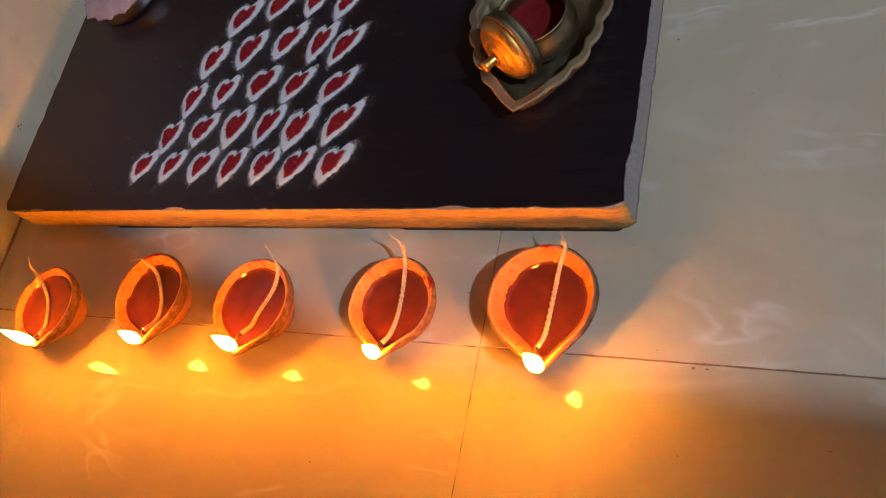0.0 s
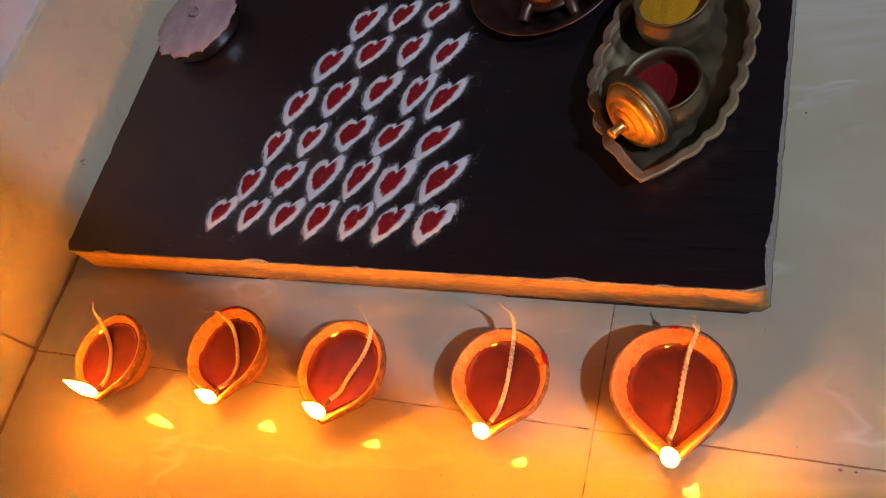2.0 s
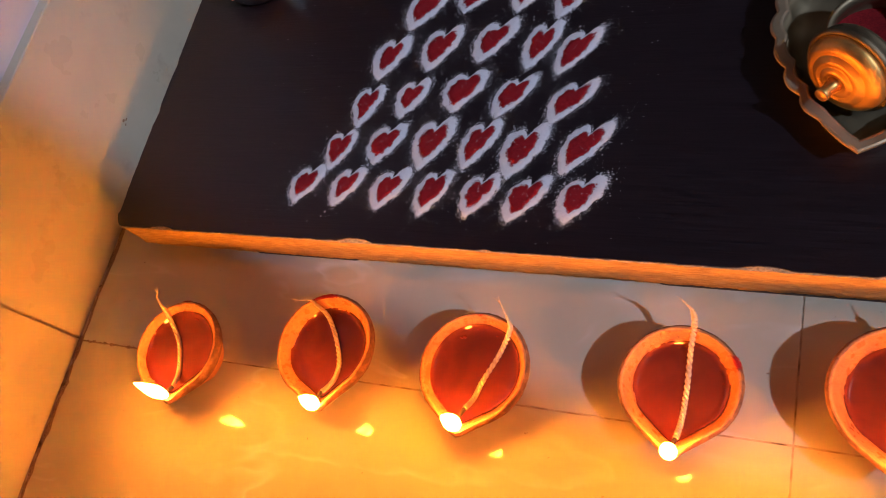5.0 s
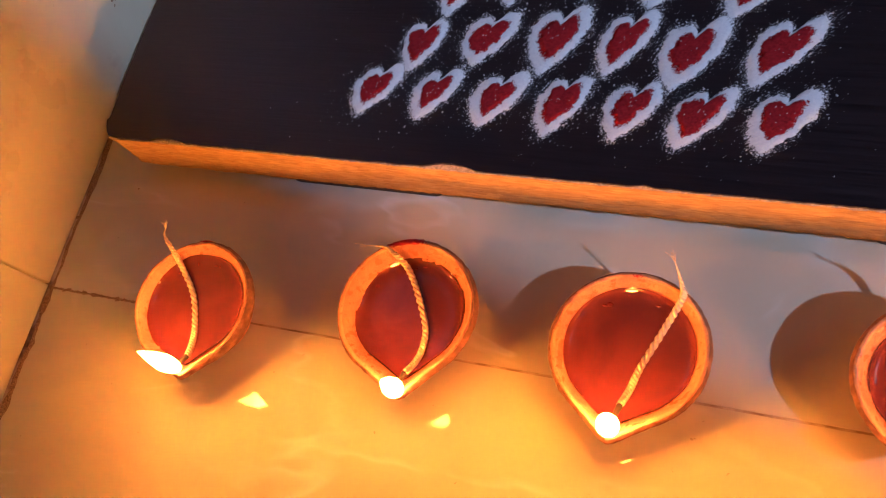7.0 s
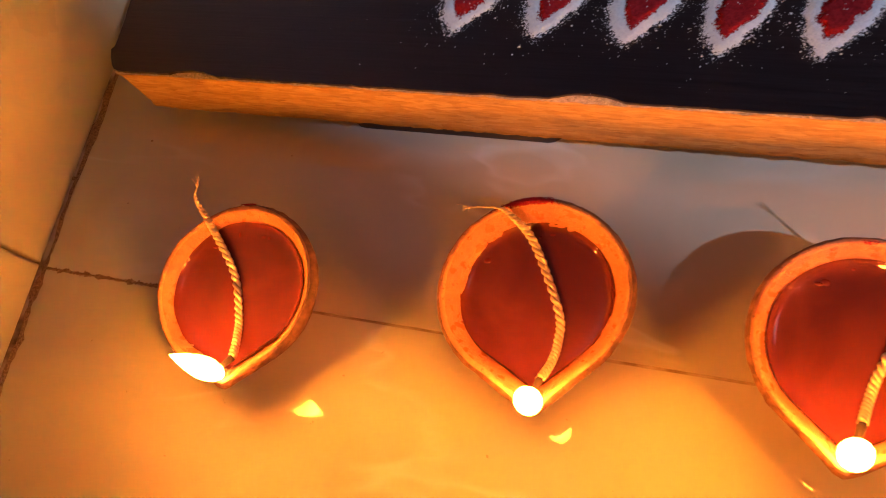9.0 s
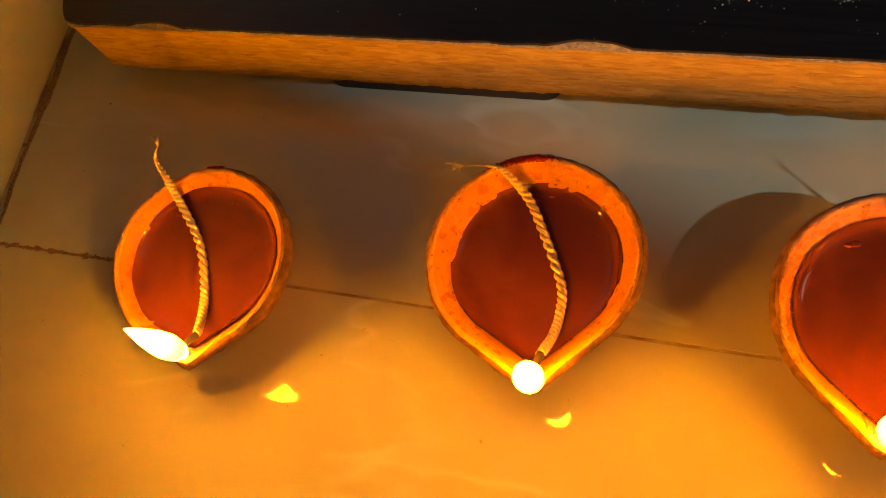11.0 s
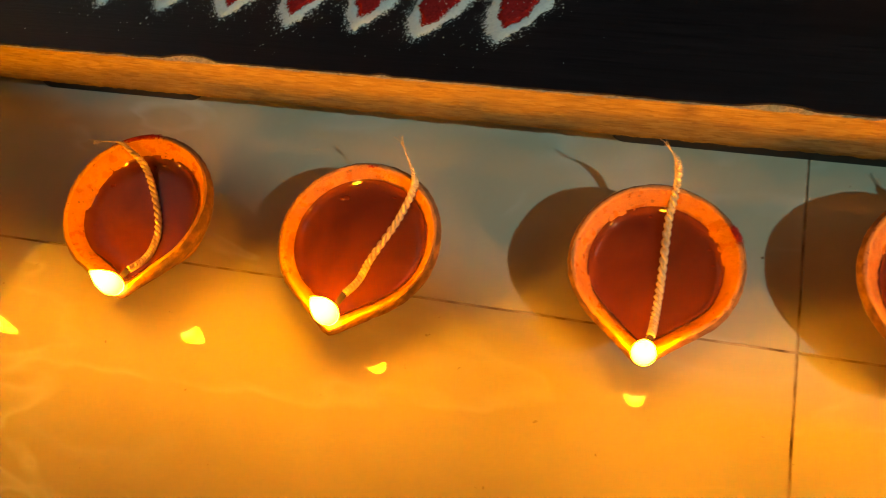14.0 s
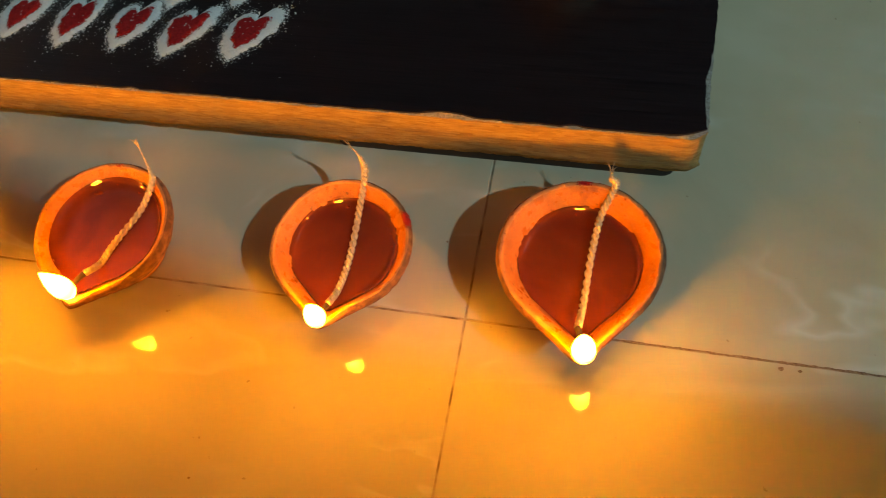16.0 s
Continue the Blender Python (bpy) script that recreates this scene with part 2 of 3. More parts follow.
def make_rose():
    m, t, b = material("mauve_lid", 0.38)
    v = coords(t)
    t.links.new(ramp(t, noise_tex(t, v, 60, 5), (0.3, (0.36, 0.23, 0.25)), (0.7, (0.54, 0.40, 0.41))), b.inputs["Base Color"])
    bump(t, b, noise_tex(t, v, 150, 3), 0.7, 0.0015)
    return m


def make_crystal():
    m, t, b = material("clear_bead", 0.02, colour=(0.95, 0.95, 0.97))
    b.inputs["Transmission Weight"].default_value = 1.0
    b.inputs["IOR"].default_value = 1.5
    return m


ROSE, CRYSTAL = make_rose(), make_crystal()


# ---- building ----
def thing(name, label, category, m=None, group="", kind=""):
    ob = new(name)
    ob.empty_display_size = 0.01
    if m:
        ob.matrix_world = m
    return tagged(ob, label, category, group, kind)


def part(name, bm, mat, parent=None, label="", smooth=True):
    me = bpy.data.meshes.new(name)
    bmesh.ops.recalc_face_normals(bm, faces=bm.faces)
    for f in bm.faces:
        f.smooth = smooth
    bm.to_mesh(me)
    bm.free()
    for mm in mat if isinstance(mat, (list, tuple)) else (mat,):
        me.materials.append(mm)
    ob = new(name, me)
    if parent:
        ob.parent = parent
    return tagged(ob, label)


def block(x0, y0, z0, x1, y1, z1, bevel=0.0, segments=2):
    bm = bmesh.new()
    bmesh.ops.create_cube(bm, size=1.0)
    for v in bm.verts:
        v.co = Vector(((x0 + x1) / 2 + v.co.x * (x1 - x0), (y0 + y1) / 2 + v.co.y * (y1 - y0), (z0 + z1) / 2 + v.co.z * (z1 - z0)))
    if bevel:
        bmesh.ops.bevel(bm, geom=bm.edges[:], offset=bevel, segments=segments, affect="EDGES", profile=0.5)
    return bm


def rings(bm, loops, close=False, cap_start=False, cap_end=False, mats=None):
    """Skin over loops of points that all have the same count."""
    rows = [[bm.verts.new(p) for p in loop] for loop in loops]
    n = len(rows[0])
    for k, (a, b) in enumerate(zip(rows, rows[1:])):
        for i in range(n):
            j = (i + 1) % n
            f = bm.faces.new((a[i], a[j], b[j], b[i]))
            if mats:
                f.material_index = mats[k]
    if cap_start:
        bm.faces.new(rows[0][::-1])
    if cap_end:
        bm.faces.new(rows[-1])
    return rows


def lathe(profile, n=48, wobble=0.0, seed=0.0):
    bm = bmesh.new()
    loops = []
    for r, z in profile:
        loop = []
        for i in range(n):
            a = 2 * math.pi * i / n
            k = 1 + wobble * noise.noise((math.cos(a) * 1.5 + seed, math.sin(a) * 1.5, z * 60))
            loop.append((r * k * math.cos(a), r * k * math.sin(a), z))
        loops.append(loop)
    rings(bm, loops, cap_start=profile[0][0] > 1e-6, cap_end=profile[-1][0] > 1e-6)
    bmesh.ops.remove_doubles(bm, verts=bm.verts, dist=1e-7)
    return bm


def spline(points, count):
    """A smooth line through the points."""
    p = [Vector(q) for q in points]
    p = [2 * p[0] - p[1]] + p + [2 * p[-1] - p[-2]]
    out = []
    for i in range(count):
        u = (len(p) - 3) * i / (count - 1)
        k = min(int(u), len(p) - 4)
        u -= k
        a, b, c, d = p[k:k + 4]
        out.append(0.5 * ((2 * b) + (c - a) * u + (2 * a - 5 * b + 4 * c - d) * u * u + (3 * b - a - 3 * c + d) * u ** 3))
    return out


def tube(bm, line, radius, n=8, mat=0):
    """A tube along the line; radius(u) for u from 0 to 1."""
    loops, up = [], Vector((0, 0, 1))
    for i, p in enumerate(line):
        d = (line[min(i + 1, len(line) - 1)] - line[max(i - 1, 0)]).normalized()
        side = d.cross(up)
        side = side.normalized() if side.length > 1e-4 else Vector((1, 0, 0))
        top = side.cross(d)
        r = radius(i / (len(line) - 1))
        loops.append([p + r * (math.cos(2 * math.pi * k / n) * side + math.sin(2 * math.pi * k / n) * top) for k in range(n)])
    rings(bm, loops, cap_start=True, cap_end=True, mats=[mat] * (len(loops) - 1))


def ball(bm, at, size, n=14, m=10):
    loops = []
    for k in range(m + 1):
        b = math.pi * k / m
        loops.append([(at[0] + size[0] * math.sin(b) * math.cos(2 * math.pi * i / n), at[1] + size[1] * math.sin(b) * math.sin(2 * math.pi * i / n), at[2] - size[2] * math.cos(b)) for i in range(n)])
    rings(bm, loops)


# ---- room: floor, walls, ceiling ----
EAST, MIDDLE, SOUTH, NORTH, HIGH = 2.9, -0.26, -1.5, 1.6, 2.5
SKIRT, SKIRT_HIGH, SKIRT_THICK = -0.0215, 0.082, 0.006
WEST = SKIRT - SKIRT_THICK
# edges of the slot that shapes the key light, in the added wall
SLOT_X0, SLOT_X1, SLOT_Z0, SLOT_Z1 = 0.848, 1.42, 0.646, 1.20
TILE, JOINT_X, JOINT_Y, GAP = 0.303, -0.0195, -0.0485, 0.0006

floor = tagged(part("floor", block(WEST - 0.1, SOUTH - 0.1, -0.03, EAST + 0.1, NORTH + 0.1, -0.0004), GROUT, smooth=False), "marble-look tiled floor with thin dirty joints", "floor", kind="structure")
ceiling = tagged(part("ceiling", block(WEST - 0.1, SOUTH - 0.1, HIGH, EAST + 0.1, NORTH + 0.1, HIGH + 0.1), PLASTER, smooth=False), "plain painted ceiling", "ceiling", kind="structure")


def wall(name, *boxes):
    bm = bmesh.new()
    for box in boxes:
        piece = block(*box)
        me = bpy.data.meshes.new("piece")
        piece.to_mesh(me)
        piece.free()
        bm.from_mesh(me)
        bpy.data.meshes.remove(me)
    tagged(part(name, bm, PLASTER, smooth=False), "plain pale mauve painted wall", "wall", kind="structure")


wall("wall_west", (WEST - 0.1, SOUTH - 0.1, -0.03, WEST, NORTH + 0.1, HIGH))
wall("wall_east", (EAST, SOUTH - 0.1, -0.03, EAST + 0.1, NORTH + 0.1, HIGH))
wall("wall_south", (WEST, SOUTH - 0.1, -0.03, EAST, SOUTH, HIGH))
wall("wall_north", (WEST, NORTH, -0.03, EAST, NORTH + 0.1, HIGH))
# unseen wall added to keep the key light off the front floor
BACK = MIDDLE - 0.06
wall("wall_middle", (WEST, BACK, -0.03, SLOT_X0, MIDDLE, HIGH), (SLOT_X1, BACK, -0.03, EAST, MIDDLE, HIGH), (SLOT_X0, BACK, SLOT_Z1, SLOT_X1, MIDDLE, HIGH), (SLOT_X0, BACK, -0.03, SLOT_X1, MIDDLE, SLOT_Z0))


# ---- board ----
WIDE, DEEP, TOP, UNDER, SKIN = 0.34, 0.27, 0.0245, 0.0065, 0.0008


def chip(x, centre, half, depth):
    k = abs(x - centre) / half
    return depth * (1 - k * k) if k < 1 else 0.0


def fray(s, amount, seed):
    return amount * (0.5 + 0.8 * noise.noise((s * 180, seed, 0)) + 0.5 * noise.noise((s * 620, seed, 3)))


def board_outline(skin):
    """The plan of the board, counter-clockwise from its front left corner."""
    pts = []
    steps = 340
    for i in range(steps + 1):
        x = WIDE * i / steps
        y = 0.0
        if skin:
            y = -0.0003 + max(0, fray(x, 0.00035, 1.0)) + chip(x, 0.0267, 0.007, 0.0012) + chip(x, 0.1241, 0.008, 0.0015) + chip(x, 0.2722, 0.008, 0.0012) + chip(x, 0.178, 0.003, 0.0005) + chip(x, 0.306, 0.003, 0.0005)
            y += 0.0026 * max(0, (x - 0.330) / 0.010) ** 2
        else:
            y = 0.0022 * max(0, (x - 0.335) / 0.005) ** 2.5
        y += 0.006 * max(0, (0.004 - x) / 0.004) ** 2
        pts.append((x, y))
    x0, y0 = pts[-1]
    for i in range(1, 271):
        y = y0 + (DEEP - y0) * i / 270
        inset = 0.0
        if skin:
            inset = -0.0008 + max(0, fray(y, 0.0005, 5.0)) + chip(y, 0.014, 0.013, 0.0016) * (0.8 + 0.4 * noise.noise((y * 150, 1, 2)))
        pts.append((WIDE - inset - (0.0003 * (1 + noise.noise((y * 90, 2, 7)))), y))
    for i in range(1, 11):
        pts.append((pts[-1][0] + (0.0 - pts[-1][0]) * i / 10 if i < 10 else 0.0, DEEP))
    for i in range(1, 270):
        y = DEEP + (pts[0][1] - DEEP) * i / 270
        inset = 0.0002 + max(0, fray(y, 0.0004, 9.0)) if skin else 0.0
        inset += chip(y, 0.058, 0.006, 0.0006) + chip(y, 0.085, 0.004, 0.0006)
        pts.append((inset + 0.0015 * math.exp(-((y - 0.01) / 0.006) ** 2) * 0.3, y))
    return pts


def slab(outline, z0, z1, levels=1, rough=0.0):
    bm = bmesh.new()
    loops = []
    cx, cy = WIDE / 2, DEEP / 2
    for k in range(levels + 1):
        z = z0 + (z1 - z0) * k / levels
        edge = 0.0006 if rough and k in (0, levels) else 0.0
        loop = []
        for x, y in outline:
            d = rough * noise.noise((x * 300, y * 300, z * 420)) + rough * 0.7 * noise.noise((x * 900, y * 900, z * 1300)) - edge
            dx, dy = (x - cx) / WIDE * 2, (y - cy) / DEEP * 2
            if abs(dx) > abs(dy):
                x += math.copysign(d, dx)
            else:
                y += math.copysign(d, dy)
            loop.append((x, y, z))
        loops.append(loop)
    rings(bm, loops, cap_start=True, cap_end=True)
    return bm


board = thing("wooden_board", "dark laminated chipboard panel with raw chipped edges, on battens", "board")
core = slab(board_outline(False), UNDER, TOP - SKIN, 9, 0.00035)
for f in core.faces:
    if len(f.verts) > 4:
        f.material_index = 1
    if max(v.co.x for v in f.verts) > WIDE - 0.004 and len(f.verts) == 4 and f.calc_center_median().y > 0.002:
        f.material_index = 1
part("core", core, (CHIPBOARD, DUSTY), board, "raw tan chipboard core")
part("laminate", slab(board_outline(True), TOP - SKIN, TOP, 1), LAMINATE, board, "dark brown wood-grain laminate sheet", smooth=False)


def batten(x0, x1, y0, y1):
    bm = block(x0, y0, 0.0, x1, y1, UNDER, 0.0)
    ends = [e for e in bm.edges if abs(e.verts[0].co.z - e.verts[1].co.z) > 0.003]
    bmesh.ops.bevel(bm, geom=ends, offset=0.004, segments=4, affect="EDGES", profile=0.5)
    return part("batten", bm, BATTEN, board, smooth=False)


batten(0.060, 0.116, 0.0012, 0.06)
batten(0.2345, 0.335, 0.0012, 0.06)
batten(0.060, 0.116, 0.20, 0.26)
batten(0.2345, 0.335, 0.20, 0.26)


# ---- oil lamps ----
def rim_radius(angle, r, reach):
    """Plan of a lamp: a circle drawn out to a spout along angle zero."""
    d = abs((angle + math.pi) % (2 * math.pi) - math.pi)
    tangent = math.acos(r / reach)
    if d >= tangent:
        return r
    k = r / math.cos(tangent - d)
    soft = r * (1 + 0.82 * (reach / r - 1))
    return k if k < soft else soft + (k - soft) * 0.35


def lamp_loops(r, reach, height, profile, seed, n=96):
    loops = []
    for s, z, spout in profile:
        loop = []
        for i in range(n):
            a = 2 * math.pi * i / n
            rho = r + spout * (rim_radius(a, r, reach) - r)
            rho *= 1 + 0.014 * noise.noise((1.3 * math.cos(a) + seed, 1.3 * math.sin(a), z * 40))
            rho += 0.0002 * noise.noise((a * 11 + seed * 5, z * 900, 3)) + 0.00012 * noise.noise((a * 31 + seed * 5, z * 2100, 6))
            zz = z * height / 0.018 + (0.0005 * noise.noise((1.2 * math.cos(a), 1.2 * math.sin(a) + seed, 9)) + 0.00018 * noise.noise((a * 14, seed, z * 700)) if z > 0.012 else 0)
            dip = math.exp(-(min(a, 2 * math.pi - a) / 0.20) ** 2)
            zz -= 0.0012 * dip if z > 0.0165 else 0
            loop.append((rho * s * math.cos(a), rho * s * math.sin(a), zz))
        loops.append(loop)
    return loops


OUTER = [(0.50, 0.0, 0.0), (0.56, 0.0004, 0.0), (0.63, 0.003, 0.15), (0.76, 0.007, 0.4), (0.905, 0.0115, 0.75), (0.985, 0.0150, 1.0), (1.0, 0.0166, 1.0), (0.958, 0.0180, 1.0)]
INNER = [(0.938, 0.0182, 1.0), (0.905, 0.0176, 1.0), (0.865, 0.0166, 1.0), (0.812, 0.0149, 1.0), (0.765, 0.0131, 1.0), (0.72, 0.0108, 0.95), (0.60, 0.0068, 0.5), (0.35, 0.0050, 0.2), (0.02, 0.0046, 0.0)]


def smudge(r, reach, height, seed, a0, a1, s0, s1):
    """A thin patch of powder on a lamp's rim."""
    bm = bmesh.new()
    n, rows = 40, []
    band = [q for q in (OUTER + INNER) if q[1] > 0.013][s0:s1]
    layer = bm.verts.layers.float.new("cover")
    for k, (s, z, spout) in enumerate(band):
        row = []
        for i in range(n):
            a = a0 + (a1 - a0) * i / (n - 1)
            rho = (r + spout * (rim_radius(a, r, reach) - r)) * (1 + 0.014 * noise.noise((1.3 * math.cos(a) + seed, 1.3 * math.sin(a), z * 40)))
            zz = z * height / 0.018 + 0.0005 * noise.noise((1.2 * math.cos(a), 1.2 * math.sin(a) + seed, 9)) + 0.00032
            rho *= s + (0.014 if s > 0.96 else 0.0)
            v = bm.verts.new((rho * math.cos(a), rho * math.sin(a), zz))
            v[layer] = 0.95 * math.sin(math.pi * i / (n - 1)) ** 0.7 * (0.55 if k in (0, len(band) - 1) else 1.0)
            row.append(v)
        rows.append(row)
    for p, q in zip(rows, rows[1:]):
        for i in range(n - 1):
            bm.faces.new((p[i], p[i + 1], q[i + 1], q[i]))
    return bm


def wick_mesh(points, thick, bare, seed):
    """Two cotton strands twisted round each other, thinning to a loose tail; bare: where the twist ends."""
    line = spline([[c / 1000 for c in p] for p in points], 150)
    bm = bmesh.new()
    length = sum((a - b).length for a, b in zip(line, line[1:]))
    turns = length / (thick * 1.35)
    for strand in range(2):
        out = []
        for i, p in enumerate(line):
            u = i / (len(line) - 1)
            d = (line[min(i + 1, 149)] - line[max(i - 1, 0)]).normalized()
            side = d.cross(Vector((0, 0, 1))).normalized()
            top = side.cross(d)
            a = 2 * math.pi * turns * u + math.pi * strand
            fade = max(0.12, min(1, (1 - u) / (1 - bare))) if u > bare else 1.0
            out.append(p + 0.26 * thick * fade * (math.cos(a) * side + math.sin(a) * top))
        tube(bm, out, lambda u: 0.27 * thick * (max(0.16, (1 - u) / (1 - bare)) if u > bare else 1.0), 8)
    # loose fibres at the tail
    rnd = random.Random(seed)
    tail = line[-1]
    d = (line[-1] - line[-6]).normalized()
    for k in range(5):
        v = d + Vector((rnd.uniform(-0.7, 0.7), rnd.uniform(-0.7, 0.7), rnd.uniform(-0.4, 0.5)))
        end = tail + v.normalized() * rnd.uniform(0.0012, 0.003)
        tube(bm, [tail - d * 0.001, (tail + end) / 2 + Vector((0, 0, 0.0004)), end], lambda u: 0.00007, 4)
    return bm


def flame_mesh(height, width, lean):
    prof = [(0.0, 0.0), (0.45, 0.04), (0.78, 0.13), (0.97, 0.26), (1.0, 0.36), (0.88, 0.52), (0.64, 0.69), (0.36, 0.84), (0.13, 0.95), (0.0, 1.0)]
    bm = bmesh.new()
    loops = []
    for r, z in prof:
        loops.append([(width / 2 * r * math.cos(2 * math.pi * i / 14) + lean[0] * z * z, width / 2 * r * math.sin(2 * math.pi * i / 14) + lean[1] * z * z, height * z) for i in range(14)])
    rings(bm, loops)
    bmesh.ops.remove_doubles(bm, verts=bm.verts, dist=1e-7)
    return bm


def oil_lamp(label, centre, r, tip, height, level, wick, thick, bare, flame, marks, seed):
    cx, cy = centre
    turn = math.degrees(math.atan2(tip[1] - cy, tip[0] - cx))
    reach = math.hypot(tip[0] - cx, tip[1] - cy)
    root = thing("clay_oil_lamp", label, "oil lamp", pose(cx, cy, 0, 0, 0, turn), group="row of clay lamps")
    back = root.matrix_world.inverted()
    bm = bmesh.new()
    loops = lamp_loops(r, reach, height, OUTER + INNER, seed)
    rings(bm, loops, cap_start=True, cap_end=True, mats=[0] * 4 + [2] * 3 + [0] * 2 + [1] * (len(INNER) - 2))
    part("bowl", bm, (CLAY, SOAKED, BURNT), root, "orange fired clay bowl with a pinched spout")
    # oil: fills the plan of the inner wall at its level
    bm = bmesh.new()
    share = 0.714 + 0.092 * (level - 0.0108) / 0.0041
    level += 0.0006
    n = 96
    centre_v = bm.verts.new((0, 0, level))
    ring = []
    for i in range(n):
        a = 2 * math.pi * i / n
        rho = (r + 0.98 * (rim_radius(a, r, reach) - r)) * (share + 0.010)
        rho *= 0.994 + 0.022 * noise.noise((2 * math.cos(a) + seed, 2 * math.sin(a), 1)) + 0.004 * noise.noise((6 * math.cos(a) + seed, 6 * math.sin(a), 5))
        ring.append(bm.verts.new((rho * math.cos(a), rho * math.sin(a), level + 0.0002 * noise.noise((a * 6, seed, 2)))))
    rows = [ring]
    for inward in (0.00015, 0.0003, 0.0005, 0.00075, 0.00105, 0.0015, 0.002, 0.0028, 0.004, 0.006, 0.009):
        fall = 0.0021 * (1 - math.exp(-inward / 0.0013))
        rows.append([bm.verts.new((v.co.x * (1 - inward / r), v.co.y * (1 - inward / r), level - fall + (v.co.z - level) * math.exp(-inward / 0.0006))) for v in ring])
    centre_v.co.z = level - 0.0021
    for p, q in zip(rows, rows[1:]):
        for i in range(n):
            j = (i + 1) % n
            bm.faces.new((p[i], p[j], q[j], q[i]))
    for i in range(n):
        bm.faces.new((rows[-1][i], rows[-1][(i + 1) % n], centre_v))
    # small shiny domes added near the oil's back edge to catch glints
    rnd = random.Random(int(seed * 10))
    surface = len(bm.faces)
    for k in range(7):
        a = math.pi + rnd.gauss(0.15, 0.6)
        q = (0.79 if k % 3 else 0.70) - abs(rnd.gauss(0, 0.035))
        ball(bm, (r * q * math.cos(a), r * q * math.sin(a), level - 0.0019), (rnd.uniform(0.0003, 0.0007), rnd.uniform(0.0003, 0.0009), rnd.uniform(0.0002, 0.0004)), 14, 10)
    bm.faces.ensure_lookup_table()
    for f in bm.faces[surface:]:
        f.material_index = 1
    bmesh.ops.remove_doubles(bm, verts=bm.verts, dist=1e-7)
    part("oil", bm, (OIL, GLINT_DOME), root, "glossy dark red lamp oil")
    w = part("wick", wick_mesh([list(1000 * (back @ Vector((x / 1000, y / 1000, z / 1000)))) for x, y, z in wick], thick, bare, seed), COTTON, root, "twisted cream cotton wick")
    (fx, fy, fz), fh, fw, lean = flame
    bm = flame_mesh(fh, fw, lean)
    bmesh.ops.transform(bm, matrix=back @ Matrix.Translation((fx, fy, fz)), verts=bm.verts)
    part("flame", bm, FLAME, root, "small bright flame")
    bm = bmesh.new()
    start = back @ Vector([c / 1000 for c in wick[0]])
    end = back @ Vector((fx, fy, fz + 0.002))
    tube(bm, spline([start, (start + end) / 2 + Vector((0, 0, 0.0006)), end], 12), lambda u: thick * (0.44 - 0.2 * u), 8)
    part("burning_tip", bm, BLACKENED, root, "charred wick end")
    for a0, a1, s0, s1 in marks:
        part("powder_mark", smudge(r, reach, height, seed, math.radians(a0), math.radians(a1), s0, s1), THIN_RED, root, "smear of red powder")
    return root


oil_lamp("small lit clay oil lamp, wick tail bent over its rim", (0.0512, -0.0490), 0.0200, (0.0558, -0.0722), 0.0182, 0.0150,
         [(56.6, -65.0, 18.0), (54.2, -60.0, 14.6), (52.8, -54.9, 14.2), (48.7, -45.9, 14.2), (42.3, -38.1, 15.6), (39.9, -34.4, 18.9), (38.8, -31.4, 24.0), (40.7, -29.1, 27.0)], 0.0019, 0.68,
         ((0.0549, -0.0690, 0.0172), 0.0205, 0.0050, (0.0, 0.0)), [(168, 184, 0, 3)], 1.0)
oil_lamp("lit clay oil lamp with red powder smeared on its rim", (0.1192, -0.0402), 0.0205, (0.1236, -0.0655), 0.0182, 0.0136,
         [(124.1, -58.0, 18.0), (125.0, -54.0, 14.6), (125.4, -49.8, 13.0), (124.8, -43.8, 12.8), (120.2, -34.7, 12.8), (116.0, -28.0, 15.0), (112.0, -25.2, 18.9), (108.7, -23.8, 18.8), (102.4, -23.9, 18.0)], 0.0019, 0.66,
         ((0.1234, -0.0630, 0.0172), 0.0135, 0.0054, (0.0, 0.0)), [(160, 206, 1, 5), (190, 214, 2, 4)], 2.0)
oil_lamp("wide lit clay oil lamp, wick standing up behind the rim", (0.1804, -0.0412), 0.0203, (0.1789, -0.0662), 0.0182, 0.0150,
         [(180.9, -55.9, 18.0), (182.2, -51.0, 14.4), (183.9, -44.9, 14.2), (188.2, -34.1, 14.2), (191.6, -27.0, 18.6), (191.4, -24.5, 21.0), (188.8, -19.6, 26.5)], 0.0019, 0.74,
         ((0.1794, -0.0620, 0.0172), 0.0160, 0.0056, (0.0, 0.0)), [(178, 190, 3, 5)], 3.0)
oil_lamp("lit clay oil lamp with a red spot on its rim", (0.2498, -0.0375), 0.0193, (0.2492, -0.0618), 0.0182, 0.0134,
         [(250.7, -55.3, 18.0), (251.2, -49.0, 13.8), (251.6, -39.2, 12.4), (251.6, -26.1, 14.0), (252.5, -17.9, 19.2), (251.6, -14.8, 23.0), (249.4, -13.8, 26.5)], 0.0019, 0.74,
         ((0.2496, -0.0598, 0.0172), 0.0125, 0.0052, (0.0, 0.0)), [(108, 128, 1, 5)], 4.0)
oil_lamp("largest lit clay oil lamp, straight wick across red oil", (0.3122, -0.0330), 0.0212, (0.3157, -0.0622), 0.0185, 0.0124,
         [(314.1, -52.5, 18.5), (314.5, -45.0, 13.6), (315.0, -30.5, 12.4), (316.2, -20.2, 14.2), (319.1, -13.6, 19.2), (318.0, -12.0, 19.9), (317.6, -10.4, 20.4)], 0.0019, 0.82,
         ((0.3162, -0.0596, 0.0176), 0.0180, 0.0057, (0.0, 0.0)), [(168, 184, 2, 5)], 5.0)


